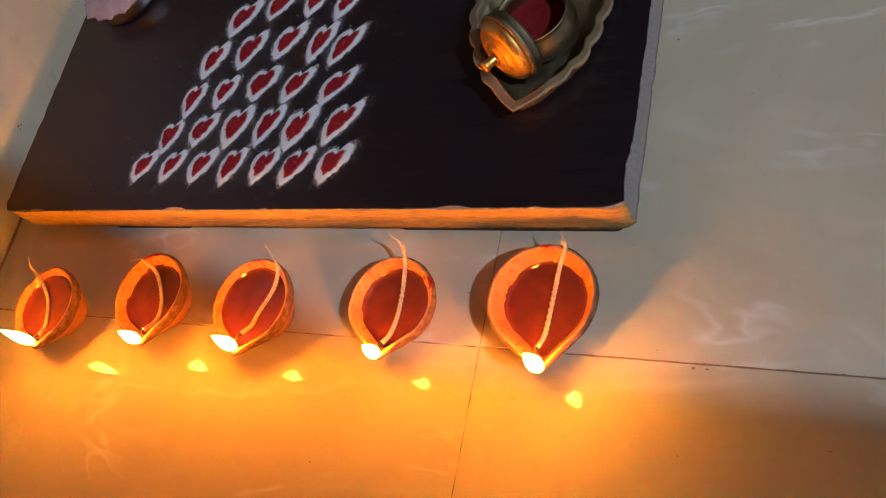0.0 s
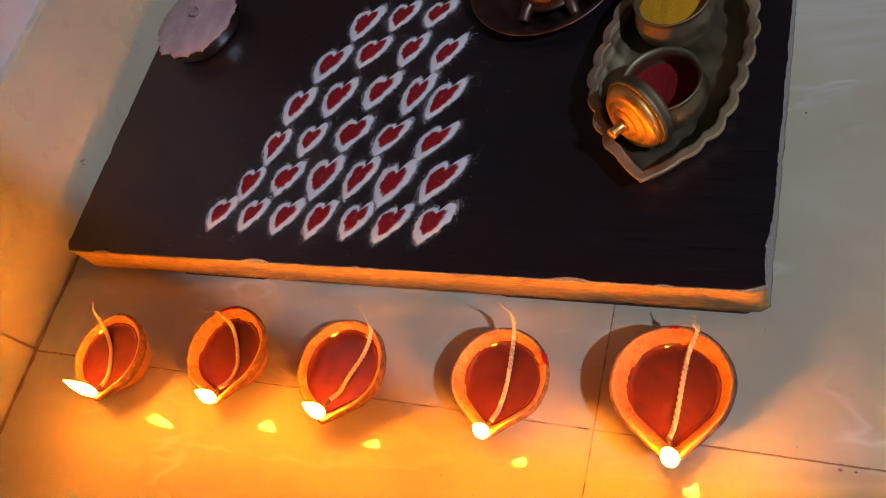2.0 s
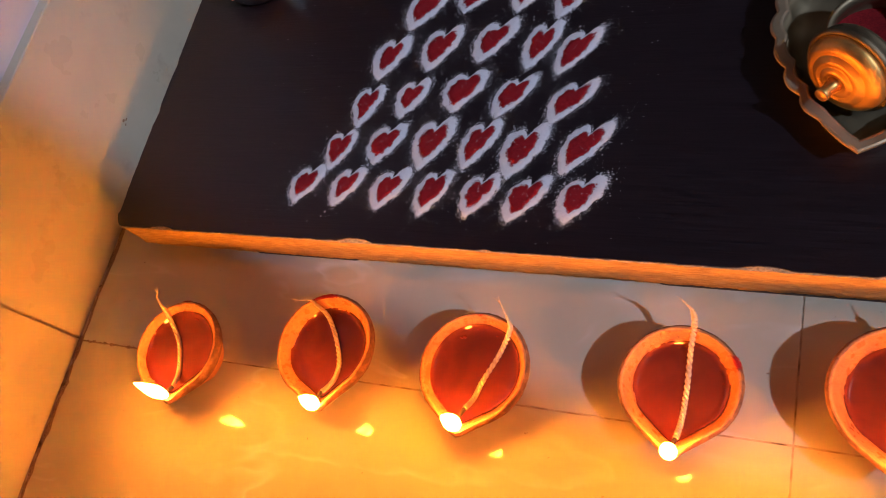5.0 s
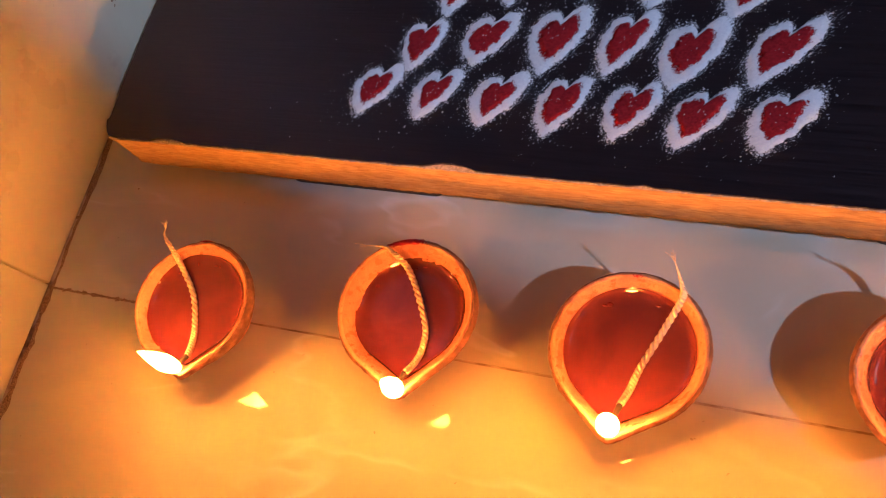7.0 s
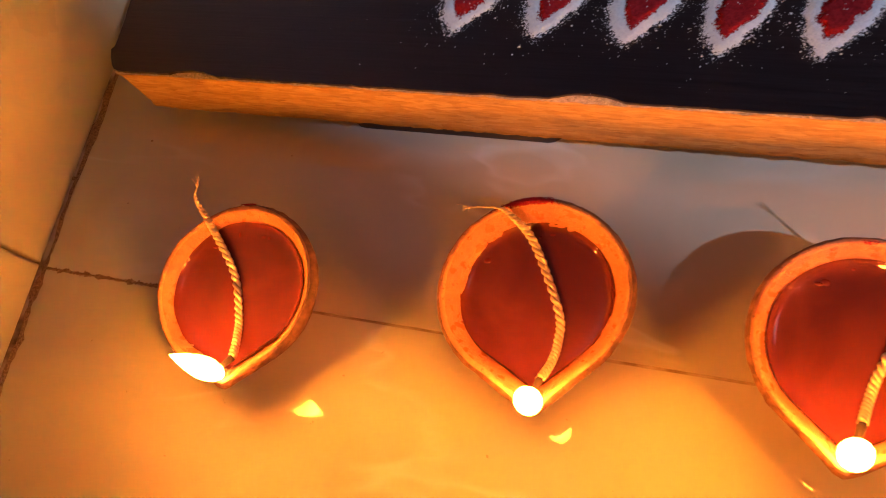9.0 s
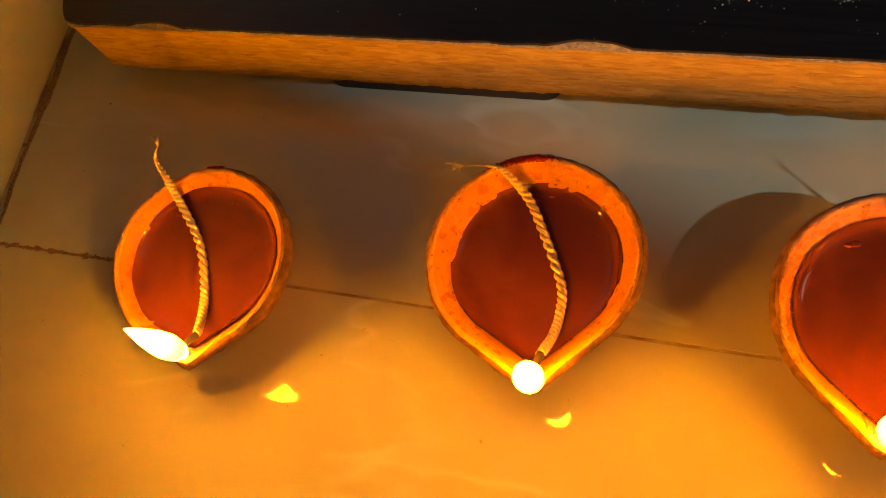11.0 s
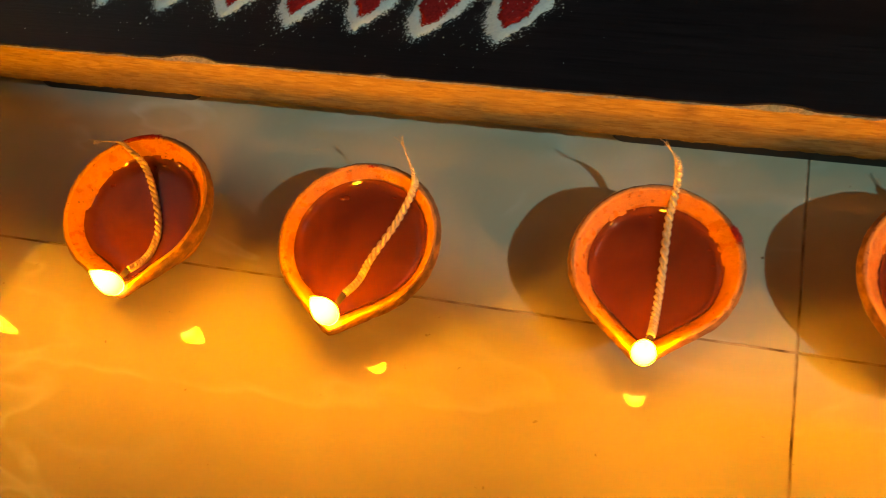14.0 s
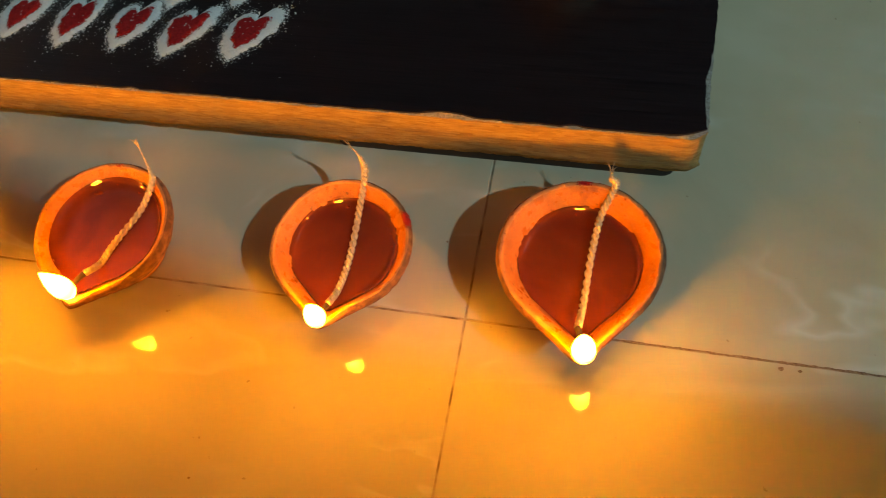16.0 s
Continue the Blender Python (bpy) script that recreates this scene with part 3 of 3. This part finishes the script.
# ---- powder drawing on the board ----
def heart_point(a):
    """The outline of a plump heart for a from 0 to a full turn: tip at (0, 0), lobes up to y = 1, half a unit to each side."""
    u = (a / math.pi) % 2.0
    side = 1 if u < 1 else -1
    u = u if u < 1 else 2 - u
    if u < 0.55:
        y = 0.70 * u / 0.55
        x = 0.5 * (math.sin(math.pi / 2 * y / 0.70) ** 0.82)
    else:
        b = (u - 0.55) / 0.45 * math.radians(152)
        tall = 0.33 if side > 0 else 0.26
        x, y = 0.25 + 0.25 * math.cos(b), 0.70 + tall * math.sin(b)
    return side * x, y


def heart_mesh(tip, axis, width, scale, z0, thick, ragged, fuzz, seed):
    """A heart of loose powder. scale shrinks it about its middle."""
    bm = bmesh.new()
    n = 110
    across = Vector((1, 0.12, 0)).normalized() * width
    mid = Vector((0, 0.56))
    loops, cover = [], []
    for k, (s, h, full) in enumerate(((1.0 + fuzz, 0.02, 0.0), (1.0 + 0.45 * fuzz, 0.08, 0.28), (1.0, 0.25, 0.5), (1.0 - 0.5 * fuzz, 0.7, 0.78), (0.82, 1.0, 1.0), (0.6, 0.95, 1.0), (0.3, 0.9, 1.0))):
        loop = []
        for i in range(n):
            a = 2 * math.pi * i / n
            x, y = heart_point(a)
            x, y = x * scale * s, mid.y + (y - mid.y) * scale * s
            p = Vector((tip[0], tip[1], 0)) + across * x + Vector((axis[0], axis[1], 0)) * y
            out = (p - (Vector((tip[0], tip[1], 0)) + Vector((axis[0], axis[1], 0)) * mid.y)).normalized()
            jag = ragged * (noise.noise((p.x * 260, p.y * 260, seed)) + 0.7 * noise.noise((p.x * 700, p.y * 700, seed + 4)))
            p += out * jag * (1.0 if k < 4 else 0.3)
            p.z = z0 + 0.00008 + thick * h * (1 + 0.25 * noise.noise((p.x * 500, p.y * 500, seed + 2)))
            loop.append(p)
            cover.append(full)
        loops.append(loop)
    rings(bm, loops, cap_end=True)
    layer = bm.verts.layers.float.new("cover")
    for v, full in zip(bm.verts, cover):
        v[layer] = full
    return bm


# tip x, tip y, run to the lobes in x and y, distance between the lobes; millimetres
HEARTS = {
    "first": [(91.0, 14.1, 6.1, 18.3, 8.9), (110.3, 13.6, 5.9, 18.3, 8.3), (129.7, 12.9, 5.8, 18.8, 9.6), (148.5, 11.1, 5.9, 20.5, 8.6), (167.6, 11.6, 6.0, 19.1, 8.6), (184.1, 10.2, 8.7, 19.8, 9.2), (205.0, 11.0, 7.3, 20.0, 9.9)],
    "second": [(103.9, 30.1, 3.1, 18.7, 8.1), (123.0, 32.6, 5.3, 19.4, 9.6), (144.0, 30.9, 4.7, 23.7, 10.6), (162.3, 31.4, 7.1, 22.5, 8.9), (180.6, 27.9, 6.7, 23.8, 10.6), (201.0, 30.3, 11.1, 22.5, 10.2)],
    "third": [(110.7, 49.9, 3.6, 20.7, 8.1), (129.6, 54.1, 4.7, 19.1, 8.8), (151.6, 56.6, 5.4, 20.2, 11.0), (171.1, 54.3, 8.2, 19.3, 9.5), (193.4, 51.7, 10.3, 19.3, 10.0)],
    "fourth": [(114.3, 72.5, 5.2, 22.3, 9.8), (136.4, 76.2, 5.7, 22.8, 10.4), (158.1, 79.7, 8.0, 21.4, 10.5), (179.2, 75.8, 6.8, 23.3, 8.6), (192.2, 73.0, 10.0, 22.0, 9.4)],
    "fifth": [(123.5, 97.4, 8.0, 22.4, 11.0), (146.5, 105.0, 7.0, 18.5, 10.6), (170.0, 103.8, 5.3, 19.9, 8.9), (188.0, 99.6, 8.1, 21.1, 9.2)],
    "sixth": [(137.7, 122.4, 5.8, 21.8, 10.4), (158.7, 126.6, 5.4, 18.3, 9.8), (178.4, 127.0, 6.0, 16.4, 9.4)],
}
dust = random.Random(7)
grains = []
for row, (row_name, hearts) in enumerate(HEARTS.items()):
    for k, (tx, ty, dx, dy, lobes) in enumerate(hearts):
        seed = row * 13.7 + k * 3.1
        tip, axis, width = (tx / 1000, ty / 1000), (dx / 1000, dy / 1000), 1.66 * lobes / 1000
        root = thing("powder_heart", "white powder heart with red centre on the dark board", "powder heart", group="hearts drawn in powder")
        part("white_outline", heart_mesh(tip, axis, width, 0.97, TOP, 0.0007, 0.0008, 0.18, seed), THIN_WHITE, root, "white powder")
        part("red_centre", heart_mesh(tip, axis, width, dust.uniform(0.55, 0.66), TOP + 0.0006, 0.0006, 0.0011, 0.30, seed + 50), THIN_RED, root, "crimson powder")
        for g in range(620):
            x, y = heart_point(dust.uniform(0, 2 * math.pi))
            far = dust.expovariate(1 / 0.05) if g % 4 else dust.expovariate(1 / 0.22)
            x, y = x * (1.02 + 1.6 * far), 0.56 + (y - 0.56) * (1.02 + far)
            grains.append((tip[0] + width * x + axis[0] * y, tip[1] + 0.12 * width * x + axis[1] * y, TOP, dust.uniform(0.00003, 0.00012) if dust.random() < 0.86 else dust.uniform(0.00013, 0.00029)))
        for g in range(8):
            x, y = heart_point(dust.uniform(0, 2 * math.pi))
            q = dust.uniform(0, 0.6)
            x, y = x * q, 0.56 + (y - 0.56) * q
            grains.append((tip[0] + width * x + axis[0] * y, tip[1] + 0.12 * width * x + axis[1] * y, TOP + 0.0012, dust.uniform(0.00008, 0.0002)))
for g in range(260):
    grains.append((dust.uniform(0.06, 0.235), dust.uniform(0.004, 0.14), TOP, dust.uniform(0.00006, 0.00018)))
verts, faces = [], []
for x, y, z, r in grains:
    b = len(verts)
    r2 = r * dust.uniform(0.7, 1.3)
    verts += [(x + r, y, z + r * 0.6), (x - r2, y, z + r * 0.6), (x, y + r2, z + r * 0.6), (x, y - r, z + r * 0.6), (x, y, z + r * 1.4), (x, y, z)]
    faces += [(b, b + 2, b + 4), (b + 2, b + 1, b + 4), (b + 1, b + 3, b + 4), (b + 3, b, b + 4), (b + 2, b, b + 5), (b + 1, b + 2, b + 5), (b + 3, b + 1, b + 5), (b, b + 3, b + 5)]
me = bpy.data.meshes.new("scattered_powder")
me.from_pydata(verts, [], faces)
me.materials.append(WHITE_POWDER)
tagged(new("scattered_powder", me), "fine white powder grains scattered round the hearts", "powder", kind="stuff")


# ---- leaf tray with its two pots ----
# y, left x, right x of the rim
LEAF = [(0.0351, 0.2957, 0.2957), (0.040, 0.2900, 0.3045), (0.0482, 0.2830, 0.3135), (0.056, 0.2776, 0.3203), (0.0655, 0.2730, 0.3243), (0.079, 0.2690, 0.3275), (0.090, 0.2688, 0.3291), (0.104, 0.2712, 0.3300),
        (0.118, 0.2745, 0.3280), (0.133, 0.2815, 0.3215), (0.147, 0.2915, 0.3115), (0.154, 0.3020, 0.3020)]


def leaf_loop():
    left = spline([(xl, y, 0) for y, xl, xr in LEAF], 90)
    right = spline([(xr, y, 0) for y, xl, xr in LEAF], 90)
    loop = right + left[-2:0:-1]
    out, run = [], 0.0
    mid = Vector((0.3, 0.095, 0))
    n = len(loop)
    for side, line in ((1, right), (-1, left)):
        run = 0.0
        pts = []
        for i, p in enumerate(line):
            if i:
                run += (p - line[i - 1]).length
            d = (line[min(i + 1, 89)] - line[max(i - 1, 0)]).normalized()
            nrm = Vector((d.y, -d.x, 0)) * side
            fade = min(1, max(0, (run - 0.012) / 0.01))
            pts.append((p, nrm, fade * 0.0019 * (abs(math.sin(math.pi * (run - 0.004) / 0.0118)) ** 0.8 - 0.40)))
        out.append(pts)
    right, left = out
    return right + left[-2:0:-1]


LEAF_RIM = leaf_loop()


def leaf_loops(levels):
    mid = Vector((0.2995, 0.092, 0))
    loops = []
    for inset, z, wave in levels:
        loop = []
        for p, nrm, bulge in LEAF_RIM:
            q = p + nrm * bulge * wave
            to = mid - q
            q = q + to.normalized() * min(inset / max(0.55, abs(nrm.dot(to.normalized()))), to.length * 0.8)
            loop.append((q.x, q.y, TOP + z))
        loops.append(loop)
    return loops


tray = thing("leaf_tray", "aged brass leaf-shaped tray with scalloped rim on the board", "tray")
bm = bmesh.new()
rings(bm, leaf_loops([(0.0072, 0.0, 0.2), (0.0052, 0.0022, 0.5), (0.0026, 0.0085, 0.9), (0.0038, 0.0098, 0.8), (0.0050, 0.0060, 0.5), (0.0068, 0.0028, 0.25), (0.0090, 0.0016, 0.1), (0.0120, 0.0012, 0.0)]), cap_start=True, cap_end=True)
part("dish", bm, BRASS, tray)
bm = bmesh.new()
rim_loops = leaf_loops([(0.0036, 0.0094, 0.8), (0.0006, 0.0102, 1.0), (-0.0001, 0.0108, 1.0), (0.0001, 0.0114, 1.0), (0.0008, 0.0117, 1.0), (0.0030, 0.0117, 0.85), (0.0038, 0.0114, 0.8), (0.0041, 0.0102, 0.8)])
rings(bm, rim_loops + rim_loops[:1])
bmesh.ops.remove_doubles(bm, verts=bm.verts, dist=1e-7)
part("scalloped_rim", bm, DULL_BRASS, tray, "thick scalloped lip", smooth=False)

POT = [(0.0, 0.0), (0.0095, 0.0), (0.0100, 0.0010), (0.0132, 0.0032), (0.0156, 0.0070), (0.0160, 0.0100), (0.0152, 0.0134), (0.0138, 0.0156), (0.0136, 0.0168), (0.0146, 0.0182), (0.0149, 0.0190), (0.0144, 0.0193), (0.0135, 0.0184),
       (0.0129, 0.0168), (0.0131, 0.0156), (0.0145, 0.0130), (0.0150, 0.0098), (0.0136, 0.0060), (0.0, 0.0040)]


def powder_fill(r, z, peak, seed):
    bm = bmesh.new()
    loops = []
    for k in range(9):
        q = 1 - k / 9
        loops.append([(r * q * math.cos(a), r * q * math.sin(a), z + peak * (1 - q * q) + 0.0006 * noise.noise((r * q * math.cos(a) * 260, r * q * math.sin(a) * 260, seed))) for a in [2 * math.pi * i / 40 for i in range(40)]])
    rings(bm, loops, cap_end=True)
    return bm


def small_pot(label, x, y, shell, powder, powder_label, seed, full):
    root = thing("brass_pot", label, "pot", pose(x, y, TOP + 0.0016), group="powder pots in the tray")
    part("pot_body", lathe(POT, 56), shell, root)
    part("powder_fill", powder_fill(*((0.0149, 0.0096, -0.0025) if full < 0.012 else (0.0138, full, 0.0015)), seed), powder, root, powder_label)
    return root


small_pot("small open brass pot of red powder in the tray", 0.2996, 0.0740, BRASS, RED_POWDER, "dark red powder", 3.0, 0.0098)
small_pot("small open brass pot of yellow turmeric in the tray", 0.2985, 0.1135, BRASS, YELLOW_POWDER, "yellow turmeric powder", 8.0, 0.0135)

LID_AXIS = Vector((-0.58, -0.78, 0.16)).normalized()
LID_AT = Vector((0.2933, 0.0616, 0.0424))
lid = thing("pot_lid", "golden brass pot lid with peg knob, leaning on a pot", "lid")
lid.matrix_world = Matrix.Translation(LID_AT) @ LID_AXIS.to_track_quat("Z", "Y").to_matrix().to_4x4()
part("rim", lathe([(0.0125, -0.0022), (0.0140, -0.0024), (0.0144, -0.0012), (0.0140, 0.0004), (0.0148, 0.0010), (0.0152, 0.0020), (0.0146, 0.0030), (0.0138, 0.0032), (0.0120, 0.0010), (0.0125, -0.0022)], 56), BRASS, lid, "dull brass rim")
part("dome", lathe([(0.0136, 0.0031), (0.0132, 0.0046), (0.0118, 0.0063), (0.0100, 0.0073), (0.0094, 0.0070), (0.0090, 0.0073), (0.0076, 0.0082), (0.0064, 0.0086), (0.0058, 0.0082), (0.0054, 0.0085), (0.0044, 0.0092), (0.0034, 0.0093), (0.0029, 0.0090), (0.0, 0.0093)], 56), BRIGHT_BRASS, lid, "bright golden brass dome")
part("knob", lathe([(0.0, 0.0085), (0.0027, 0.0088), (0.0021, 0.0102), (0.0019, 0.0128), (0.0023, 0.0142), (0.0021, 0.0150), (0.0, 0.0153)], 20), BRIGHT_BRASS, lid)


# ---- copper plate with a tortoise ----
plate = thing("copper_plate", "dark tarnished round copper plate on the board", "plate", pose(0.2360, 0.1480, TOP))
part("plate_body", lathe([(0.0, 0.0), (0.024, 0.0), (0.027, 0.0012), (0.0335, 0.0050), (0.0362, 0.0062), (0.0366, 0.0070), (0.0360, 0.0074), (0.0330, 0.0062), (0.0265, 0.0024), (0.0235, 0.0014), (0.0, 0.0012)], 72, 0.006), BRONZE, plate)


bm = bmesh.new()
ball(bm, (0, 0, 0.0085), (0.0145, 0.0175, 0.0085), 28, 14)
ball(bm, (0, 0, 0.0058), (0.0165, 0.0195, 0.0022), 28, 8)
for sx, sy in ((1, 1), (-1, 1), (1, -1), (-1, -1)):
    tube(bm, spline([(sx * 0.0080, sy * 0.0120, 0.0055), (sx * 0.0105, sy * 0.0165, 0.0042), (sx * 0.0118, sy * 0.0200, 0.0020)], 8), lambda u: 0.0031 - 0.0006 * u, 12)
tube(bm, spline([(0, 0.014, 0.006), (0, 0.022, 0.009), (0, 0.026, 0.011)], 8), lambda u: 0.0036 - 0.0008 * u, 12)
bmesh.ops.remove_doubles(bm, verts=bm.verts, dist=1e-7)
bmesh.ops.transform(bm, matrix=pose(0.2400, 0.1435, TOP + 0.0014, 0, 0, 4), verts=bm.verts)
tagged(part("tortoise_figurine", bm, BRONZE), "small dark bronze tortoise figurine on the copper plate", "figurine")


# ---- round tin with a petal lid ----
tin = thing("round_tin", "low round steel box with mauve petal lid and bead", "box", pose(0.0350, 0.1390, TOP))
part("tin_body", lathe([(0.0, 0.0), (0.0205, 0.0), (0.0222, 0.0010), (0.0228, 0.0040), (0.0226, 0.0085), (0.0220, 0.0100), (0.0, 0.0100)], 64), STEEL, tin, "shiny dark steel body")
bm = bmesh.new()
loops = []
for q, z in ((0.90, 0.0098), (1.0, 0.0100), (1.012, 0.0108), (0.995, 0.0112), (0.8, 0.0118), (0.55, 0.0126), (0.3, 0.0130), (0.08, 0.0132)):
    loop = []
    for i in range(160):
        a = 2 * math.pi * i / 160
        r = 0.0248 * (1 + 0.09 * noise.noise((2.2 * math.cos(a), 2.2 * math.sin(a), 4)) + 0.04 * abs(math.sin(8 * a)) + 0.035 * noise.noise((9 * math.cos(a), 9 * math.sin(a), 1)) + 0.08 * noise.noise((26 * math.cos(a), 26 * math.sin(a), 3)))
        r = r if q > 0.85 else 0.0248
        loop.append((r * q * math.cos(a), r * q * math.sin(a), z + 0.0004 * noise.noise((r * q * math.cos(a) * 220, r * q * math.sin(a) * 220, 2))))
    loops.append(loop)
rings(bm, loops, cap_start=True, cap_end=True)
petal_lid = part("petal_lid", bm, ROSE, tin, "mauve lid with a ragged petal edge")
bm = bmesh.new()
ball(bm, (0.001, 0.001, 0.0160), (0.0034, 0.0034, 0.0030), 11, 8)
bmesh.ops.remove_doubles(bm, verts=bm.verts, dist=1e-7)
seat = lathe([(0.0, 0.0128), (0.0046, 0.0128), (0.0050, 0.0136), (0.0044, 0.0141), (0.0034, 0.0138), (0.0, 0.0137)], 32)
part("bead_seat", seat, ROSE, petal_lid)
part("bead", bm, CRYSTAL, petal_lid, "clear cut glass bead", smooth=False)


# ---- floor tiles ----
half = (TILE - GAP) / 2
bm = block(-half, -half, -0.008, half, half, 0.0)
bmesh.ops.bevel(bm, geom=[e for e in bm.edges if min(v.co.z for v in e.verts) > -0.001], offset=0.00014, segments=2, affect="EDGES", profile=0.5)
first = part("tile", bm, MARBLE, floor, smooth=False)
first.location = (JOINT_X + TILE / 2, JOINT_Y + TILE / 2, 0)
for i in range(0, 10):
    for j in range(-6, 6):
        if (i, j) == (0, 0):
            continue
        t = new("tile", first.data)
        t.parent = floor
        t.location = (JOINT_X + TILE * (i + 0.5), JOINT_Y + TILE * (j + 0.5), 0)

# skirting: one row of cut tiles along the west wall
skirting = tagged(new("baseboard"), "cream tile skirting along the foot of the wall", "baseboard", kind="structure")
bm = block(-SKIRT_THICK, -half, -0.0004, 0.0, half, SKIRT_HIGH)
bmesh.ops.bevel(bm, geom=[e for e in bm.edges if max(v.co.x for v in e.verts) > -0.001 and min(v.co.x for v in e.verts) > -0.001], offset=0.0006, segments=2, affect="EDGES", profile=0.5)
first = part("tile", bm, SKIRTING, skirting, smooth=False)
first.location = (SKIRT, -0.0475 + TILE / 2, 0)
for j in range(-5, 5):
    if j:
        t = new("tile", first.data)
        t.parent = skirting
        t.location = (SKIRT, -0.0475 + TILE * (j + 0.5), 0)


# ---- grime on the floor ----
def grime(points, half, seed, lone=False):
    """A ragged smear of dirt along a line, no thicker than a film."""
    line = spline([(x, y, 0) for x, y in points], 160)
    bm = bmesh.new()
    rows = []
    for i, p in enumerate(line):
        d = (line[min(i + 1, 159)] - line[max(i - 1, 0)]).normalized()
        side = Vector((-d.y, d.x, 0))
        w = [half * max(0.0, 0.35 + 1.1 * noise.noise((i * 0.11, seed, k * 9)) + 0.8 * noise.noise((i * 0.45, seed, k * 5))) for k in (1, 2)]
        rows.append((bm.verts.new(p + side * (w[0] + 0.00015) + Vector((0, 0, 0.00012))), bm.verts.new(p - side * (w[1] + 0.00015) + Vector((0, 0, 0.00012)))))
    for a, b in zip(rows, rows[1:]):
        bm.faces.new((a[0], a[1], b[1], b[0]))
    return bm


part("grime", grime([(JOINT_X + 0.0002, -0.30), (JOINT_X + 0.0004, -0.1), (JOINT_X, 0.0), (JOINT_X, 0.24)], 0.0019, 3.0), GRIME, floor, "brown dirt along the joint")
part("grime", grime([(JOINT_X, JOINT_Y), (0.0, JOINT_Y), (0.022, JOINT_Y)], 0.0008, 8.0), GRIME, floor, "brown dirt along the joint")
part("grime", grime([(0.32, JOINT_Y), (0.37, JOINT_Y), (0.43, JOINT_Y)], 0.00035, 12.0), GRIME, floor, "brown dirt along the joint")
bm = bmesh.new()
for x, y, size in SPECKS:
    ring = [bm.verts.new((x + size * (1 + 0.4 * noise.noise((k, x * 99, 1))) * math.cos(k * math.pi / 5), y + size * (0.8 + 0.4 * noise.noise((k, y * 99, 2))) * math.sin(k * math.pi / 5), 0.00015)) for k in range(10)]
    bm.faces.new(ring)
tagged(part("floor_specks", bm, GRIME), "small dark specks of dirt on the floor tiles", "dirt", kind="stuff")

bm = bmesh.new()
for dy, dz, size in ((0.0, 0.0, 0.0010), (0.0013, -0.0012, 0.0007), (-0.0010, -0.0020, 0.0006)):
    bm.faces.new([bm.verts.new((SKIRT + 0.0002, 0.0552 + dy + size * math.cos(k * math.pi / 4) * (1 + 0.5 * noise.noise((k, size * 9000, 1))), 0.0228 + dz + 0.7 * size * math.sin(k * math.pi / 4))) for k in range(8)])
part("stain", bm, GRIME, skirting, "small dark smudge")
